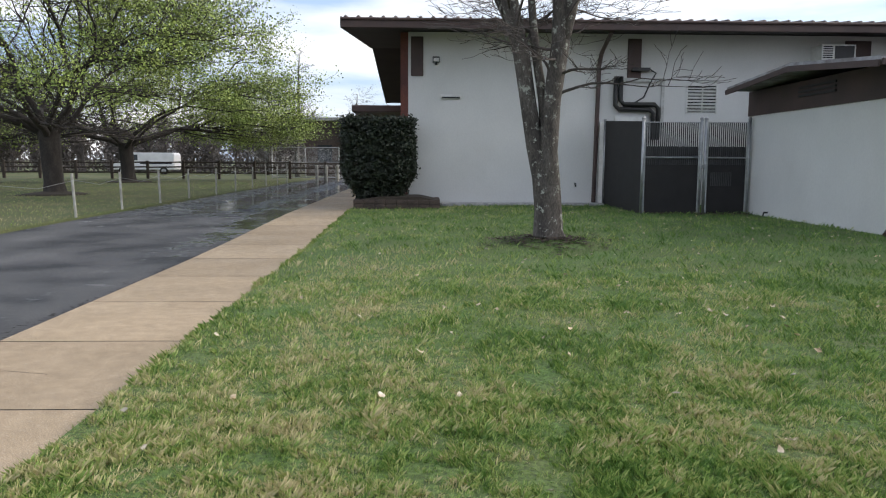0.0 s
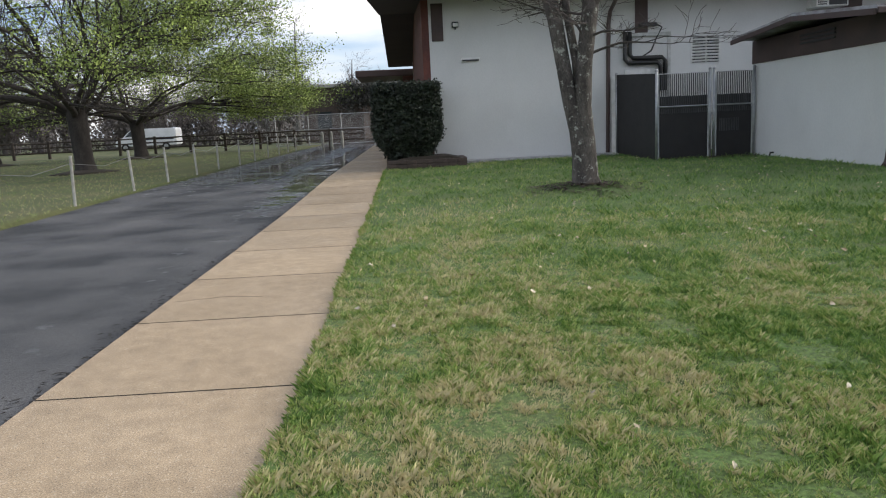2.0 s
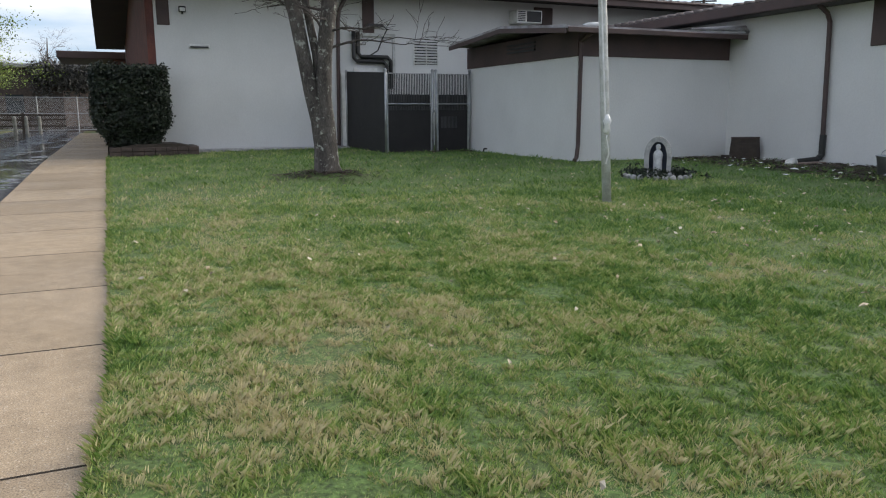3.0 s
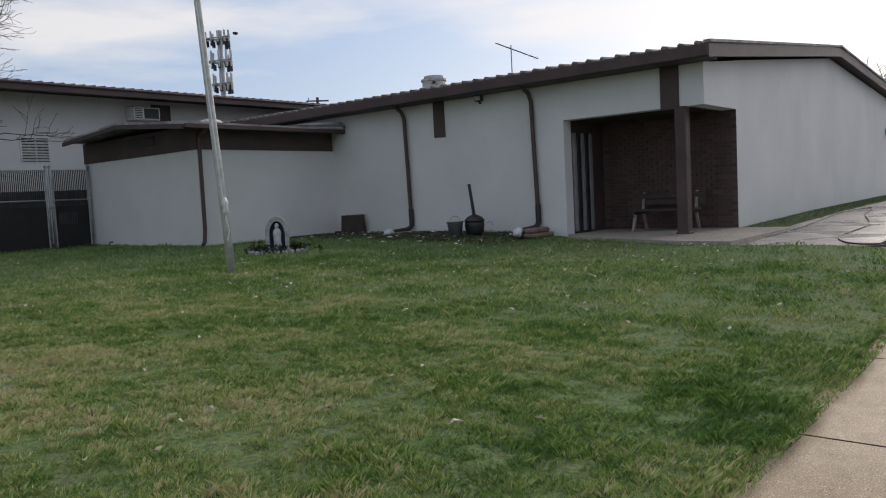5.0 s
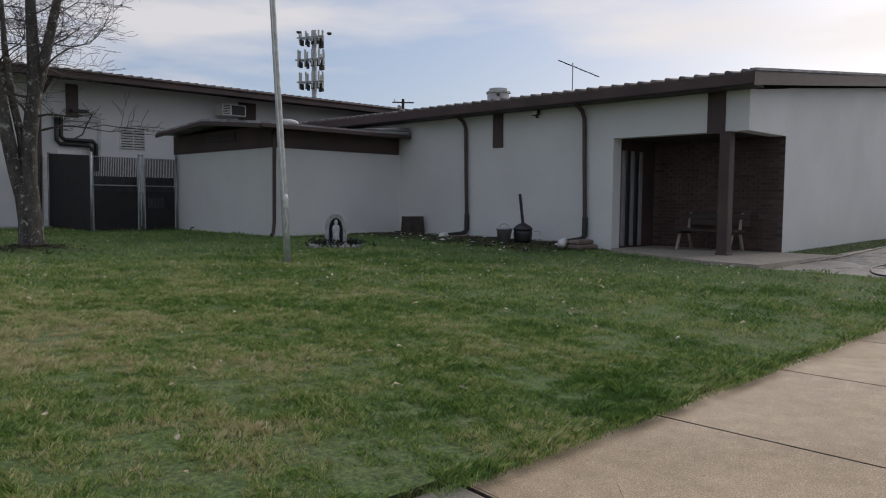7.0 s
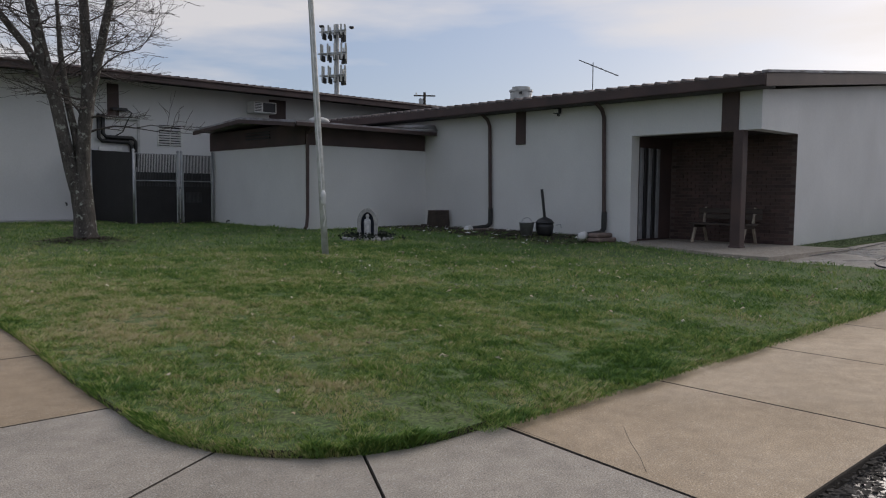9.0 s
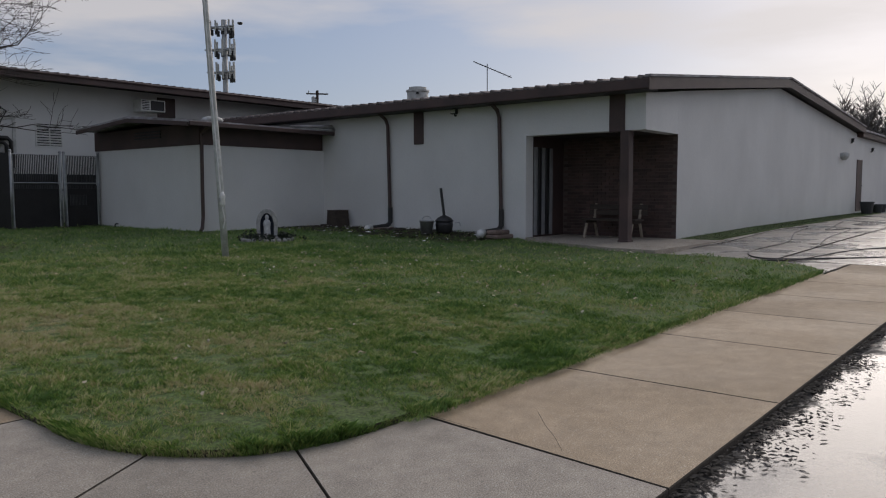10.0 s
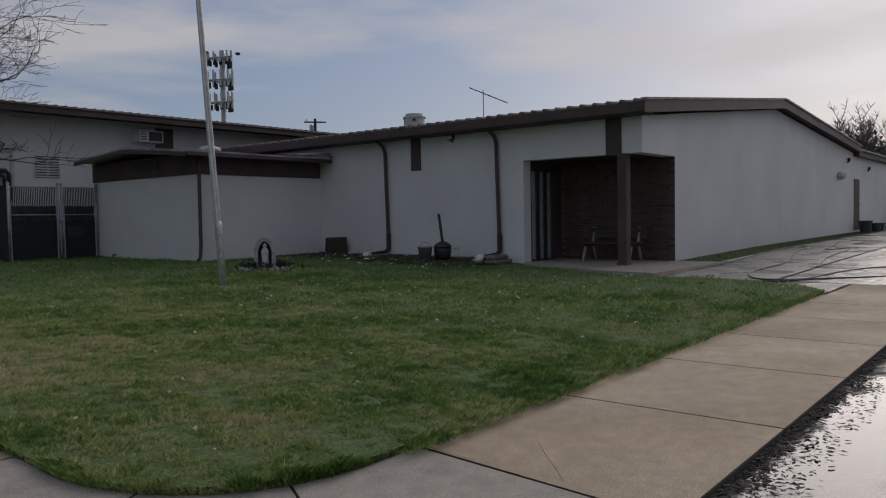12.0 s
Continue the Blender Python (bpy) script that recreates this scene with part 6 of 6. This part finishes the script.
part("lid", boxes(((14.52, -6.48, RZ + 0.5), (15.08, -5.82, RZ + 0.55)), bevel=0.02), M_BIN, tub2)


def ground_hose(points, material, label, r=0.016):
    pts = [Vector((x, y, float(east_rise(x, y)) + 0.018)) for x, y in points]
    out = []
    for k in range(len(pts) - 1):
        p0, p1, p2, p3 = pts[max(0, k - 1)], pts[k], pts[k + 1], pts[min(len(pts) - 1, k + 2)]
        for q in range(8):
            t = q / 8
            out.append(0.5 * (2 * p1 + (p2 - p0) * t + (2 * p0 - 5 * p1 + 4 * p2 - p3) * t * t + (3 * p1 - p0 - 3 * p2 + p3) * t ** 3))
    out.append(pts[-1])
    single("hose", tube(bmesh.new(), out, r, 6), material, label, "hose", "hoses on the apron", smooth=True)


ground_hose([(14.6, -4.8), (13.9, -4.4), (13.0, -4.6), (12.6, -5.3), (13.4, -5.6), (14.0, -5.0), (13.2, -4.5), (12.2, -4.9), (11.9, -6.0), (13, -7)], M_HOSE_Y, "pale hose looped on the wet concrete")
ground_hose([(14.5, -3.8), (14.2, -2.9), (13.0, -2.2), (11.5, -1.9), (10.4, -1.75), (9.8, -1.3)], M_HOSE_K, "black hose across the wet concrete")
ground_hose([(14.5, -3.9), (14, -3.4), (12.0, -3.0), (11.0, -2.3), (10.2, -1.2), (11.5, -0.6), (14, -0.6), (17, 0.0), (20, 0.4), (18, 0.7), (14, 0.5), (11, 0.55), (10, 0.6)], M_HOSE_K, "black hose across the wet concrete", 0.014)
ground_hose([(24, 0.3), (20, -0.2), (18.5, -0.4), (19.5, -0.8), (16.0, -1.0), (13.0, -1.4)], M_HOSE_K, "black hose across the wet concrete", 0.014)
ground_hose([(14.7, -4.9), (14.2, -5.5), (13.4, -6.2), (13.2, -7.2)], M_HOSE_Y, "pale hose looped on the wet concrete")

for k, (x, y, r, h) in enumerate(((33.9, 0.95, 0.22, 0.36), (34.7, 0.95, 0.24, 0.36), (32.2, 1.05, 0.26, 0.5))):
    z = float(east_rise(x)) + 0.03
    t = thing("pot", (x, y, z), "dark round plastic plant pot at the wall", "pot", "pots at the wall")
    part("pot", lathe([(r * 0.75, 0), (r, h - 0.05), (r * 1.08, h - 0.05), (r * 1.08, h), (r * 0.92, h), (r * 0.8, h * 0.8)], (x, y, z), 14), M_BIN, t)
    part("soil", lathe([(r * 0.85, h * 0.78), (r * 0.4, h * 0.84)], (x, y, z), 12), M_JOINT, t)
for k, (x, y, w, h) in enumerate(((42.0, 0.9, 0.95, 1.15), (43.4, 0.9, 0.6, 1.1), (45.0, 0.7, 0.9, 0.7), (47.5, 0.6, 0.9, 1.2))):
    z = float(east_rise(x)) + 0.02
    t = thing("bin", (x, y, z), "dark upright rubbish bin beside the wall", "bin", "bins at the wall")
    part("body", boxes(((x - w / 2, y - 0.4, z), (x + w / 2, y + 0.4, z + h)), bevel=0.05), M_BIN, t)
    part("lid", boxes(((x - w / 2 - 0.03, y - 0.43, z + h), (x + w / 2 + 0.03, y + 0.43, z + h + 0.06)), bevel=0.02), M_BIN, t)
    part("handle", tubes([(x - w / 2 - 0.06, y - 0.3, z + h - 0.08), (x - w / 2 - 0.06, y + 0.3, z + h - 0.08)], r=0.025, sides=6), M_BIN, t)
isl = [(random.uniform(40, 47), random.uniform(0.0, 1.4), 0.2 + random.uniform(0, 0.05)) for k in range(300)]
tagged(new("wall_planting", leaf_cloud("wall_planting", isl, 0.15, 3000, 0.07, M_IVY)), "dark low plants round the bins", "plants", "", "stuff")


def car(x, y, z, label, paint, dark=False):
    t = thing("car", (x, y, z), label, "car", "cars in the lot")
    body = [(x, z + 0.35), (x + 0.05, z + 0.95), (x + 0.5, z + 1.0), (x + 1.0, z + 1.40), (x + 2.4, z + 1.42), (x + 3.2, z + 0.98), (x + 4.3, z + 0.85), (x + 4.4, z + 0.4)]
    bm = prism(body, "y", y - 0.88, y + 0.88)
    bmesh.ops.bevel(bm, geom=list(bm.edges), offset=0.07, segments=2, affect="EDGES")
    part("body", bm, paint, t)
    g = bmesh.new()
    g.faces.new([g.verts.new(p) for p in ((x + 0.52, y - 0.66, z + 1.05), (x + 0.52, y + 0.66, z + 1.05), (x + 0.93, y + 0.55, z + 1.38), (x + 0.93, y - 0.55, z + 1.38))])
    bmesh.ops.solidify(g, geom=g.faces[:], thickness=0.03)
    part("rear_window", g, M_GLASS, t)
    part("bumper", boxes(((x - 0.08, y - 0.82, z + 0.32), (x + 0.0, y + 0.82, z + 0.55)), bevel=0.03), paint, t)
    for s in (-0.68, 0.68):
        part("tail_lamp", boxes(((x - 0.02, y + s - 0.14, z + 0.72), (x + 0.05, y + s + 0.14, z + 0.88)), bevel=0.01), M_RED_LIGHT, t, "red tail lamp")
    for xx in (x + 0.8, x + 3.5):
        for s in (-0.82, 0.82):
            vehicle_wheel(t, xx, y + s, z + 0.32, 0.32, 0.2, "y")


car(60.5, 1.4, float(east_rise(62)), "white parked sedan seen from behind", M_CARWHITE)
car(67, 3.6, 0.5, "dark parked car beyond the sedan", M_DARKMETAL)
car(64, -2.6, 0.45, "grey parked car in the lot", M_METAL)
shed = thing("shed", (49, -9.2, 0.2), "low maroon shed with a pale flat roof", "shed")
part("wall", boxes(((46, -13, 0.1), (52, -6.2, 2.15))), M_RED, shed)
part("trim", boxes(((45.96, -13, 2.15), (52, -6.15, 2.38))), M_POLE, shed)
part("roof", boxes(((45.7, -13.3, 2.38), (52.3, -5.95, 2.48)), bevel=0.03), M_WHITE, shed)

# a bare tree reaching in at the lot's south side
bare_tree((24, -13.0, 0.2), [([(24, -13, 0), (24, -13, 2), (23.9, -12.9, 4), (23.8, -12.7, 6), (23.7, -12.3, 8), (23.7, -12, 10)], [0.3, 0.25, 0.22, 0.18, 0.12, 0.06]),
                            ([(23.9, -12.9, 3.4), (23.6, -12.0, 5.0), (23.4, -11.2, 6.2), (23.2, -10.6, 7.0), (23.0, -10.0, 7.6)], [0.14, 0.12, 0.1, 0.07, 0.04]),
                            ([(23.9, -12.8, 4.2), (23.7, -11.2, 5.2), (23.4, -9.4, 5.9), (23.2, -7.8, 6.2), (23.0, -6.8, 6.1), (22.9, -6.1, 5.6)], [0.13, 0.11, 0.09, 0.06, 0.04, 0.02]),
                            ([(23.8, -12.4, 6.4), (23.5, -10.6, 7.6), (23.2, -8.8, 8.2), (23.0, -7.3, 8.3), (22.9, -6.3, 8.0)], [0.12, 0.10, 0.08, 0.05, 0.02])], "bare spring tree at the edge of the lot", 12, 3, M_DARKBARK)

for x, y, h, seed in ((-9.5, 60, 9.5, 41), (-13, 66, 8, 42), (-6, 72, 7.5, 43)):
    bare_tree((x, y, 0), [([(x, y, 0), (x, y, h * 0.2), (x + 0.1, y, h * 0.4), (x + 0.2, y, h * 0.6), (x + 0.2, y, h * 0.8), (x + 0.3, y, h)], [0.2, 0.16, 0.13, 0.1, 0.07, 0.03])], "thin bare tree beyond the end of the drive", seed, 3, M_BARK, "bare trees beyond the drive")

# ---- far masts ----
CX, CY = 52.7, 74.7
tower = thing("cell_tower", (CX, CY, 0), "tall steel mast with three rings of antennas", "tower")
part("mast", tubes([(CX, CY, 0), (CX, CY, 22.0)], r=0.32, sides=10), M_METAL, tower)
for z, r, h in ((21.0, 2.1, 1.3), (18.3, 2.3, 2.0), (15.6, 2.1, 2.0)):
    ring = part("platform", tubes([(CX + r * math.cos(a), CY + r * math.sin(a), z) for a in (2 * math.pi * k / 3 + 0.4 for k in range(4))], r=0.09, sides=5), M_METAL, tower)
    for k in range(3):
        a0, a1 = 2 * math.pi * k / 3 + 0.4, 2 * math.pi * (k + 1) / 3 + 0.4
        part("arm", tubes([(CX, CY, z), (CX + r * math.cos(a0), CY + r * math.sin(a0), z)], r=0.08, sides=5), M_METAL, ring)
        for q in range(4):
            f = (q + 0.4) / 4
            x, y = CX + r * (math.cos(a0) * (1 - f) + math.cos(a1) * f), CY + r * (math.sin(a0) * (1 - f) + math.sin(a1) * f)
            part("antenna", boxes(((x - 0.10, y - 0.08, z - h * 0.4), (x + 0.10, y + 0.08, z + h * 0.6)), bevel=0.02), M_POLE, ring, "pale panel antenna")
            part("radio", boxes(((x * 0.9 + CX * 0.1 - 0.14, y * 0.9 + CY * 0.1 - 0.14, z - 0.9), (x * 0.9 + CX * 0.1 + 0.14, y * 0.9 + CY * 0.1 + 0.14, z - 0.2))), M_DARKMETAL, ring)
for s in (-1, 1):
    part("dish", lathe([(0.05, 0), (0.3, 0.1), (0.33, 0.3)], (CX + s * 1.5, CY - s * 1.1, 21.5), 10), M_DARKMETAL, tower)
pole = thing("utility_pole", (57.2, 63.1, 0), "wooden utility pole with a crossarm", "utility pole")
part("pole", tubes([(57.2, 63.1, 0), (57.2, 63.1, 13.0)], r=0.16), M_WOOD, pole)
part("crossarm", tubes([(56.2, 63.9, 12.6), (58.2, 62.3, 12.6)], r=0.09, sides=5), M_WOOD, pole)
part("insulator", tubes([(56.4, 63.7, 12.6), (56.4, 63.7, 12.95)], r=0.07), M_METAL, pole)
part("transformer", lathe([(0.25, 0), (0.25, 0.7), (0.1, 0.8)], (56.85, 63.35, 11.5), 10), M_METAL, pole)
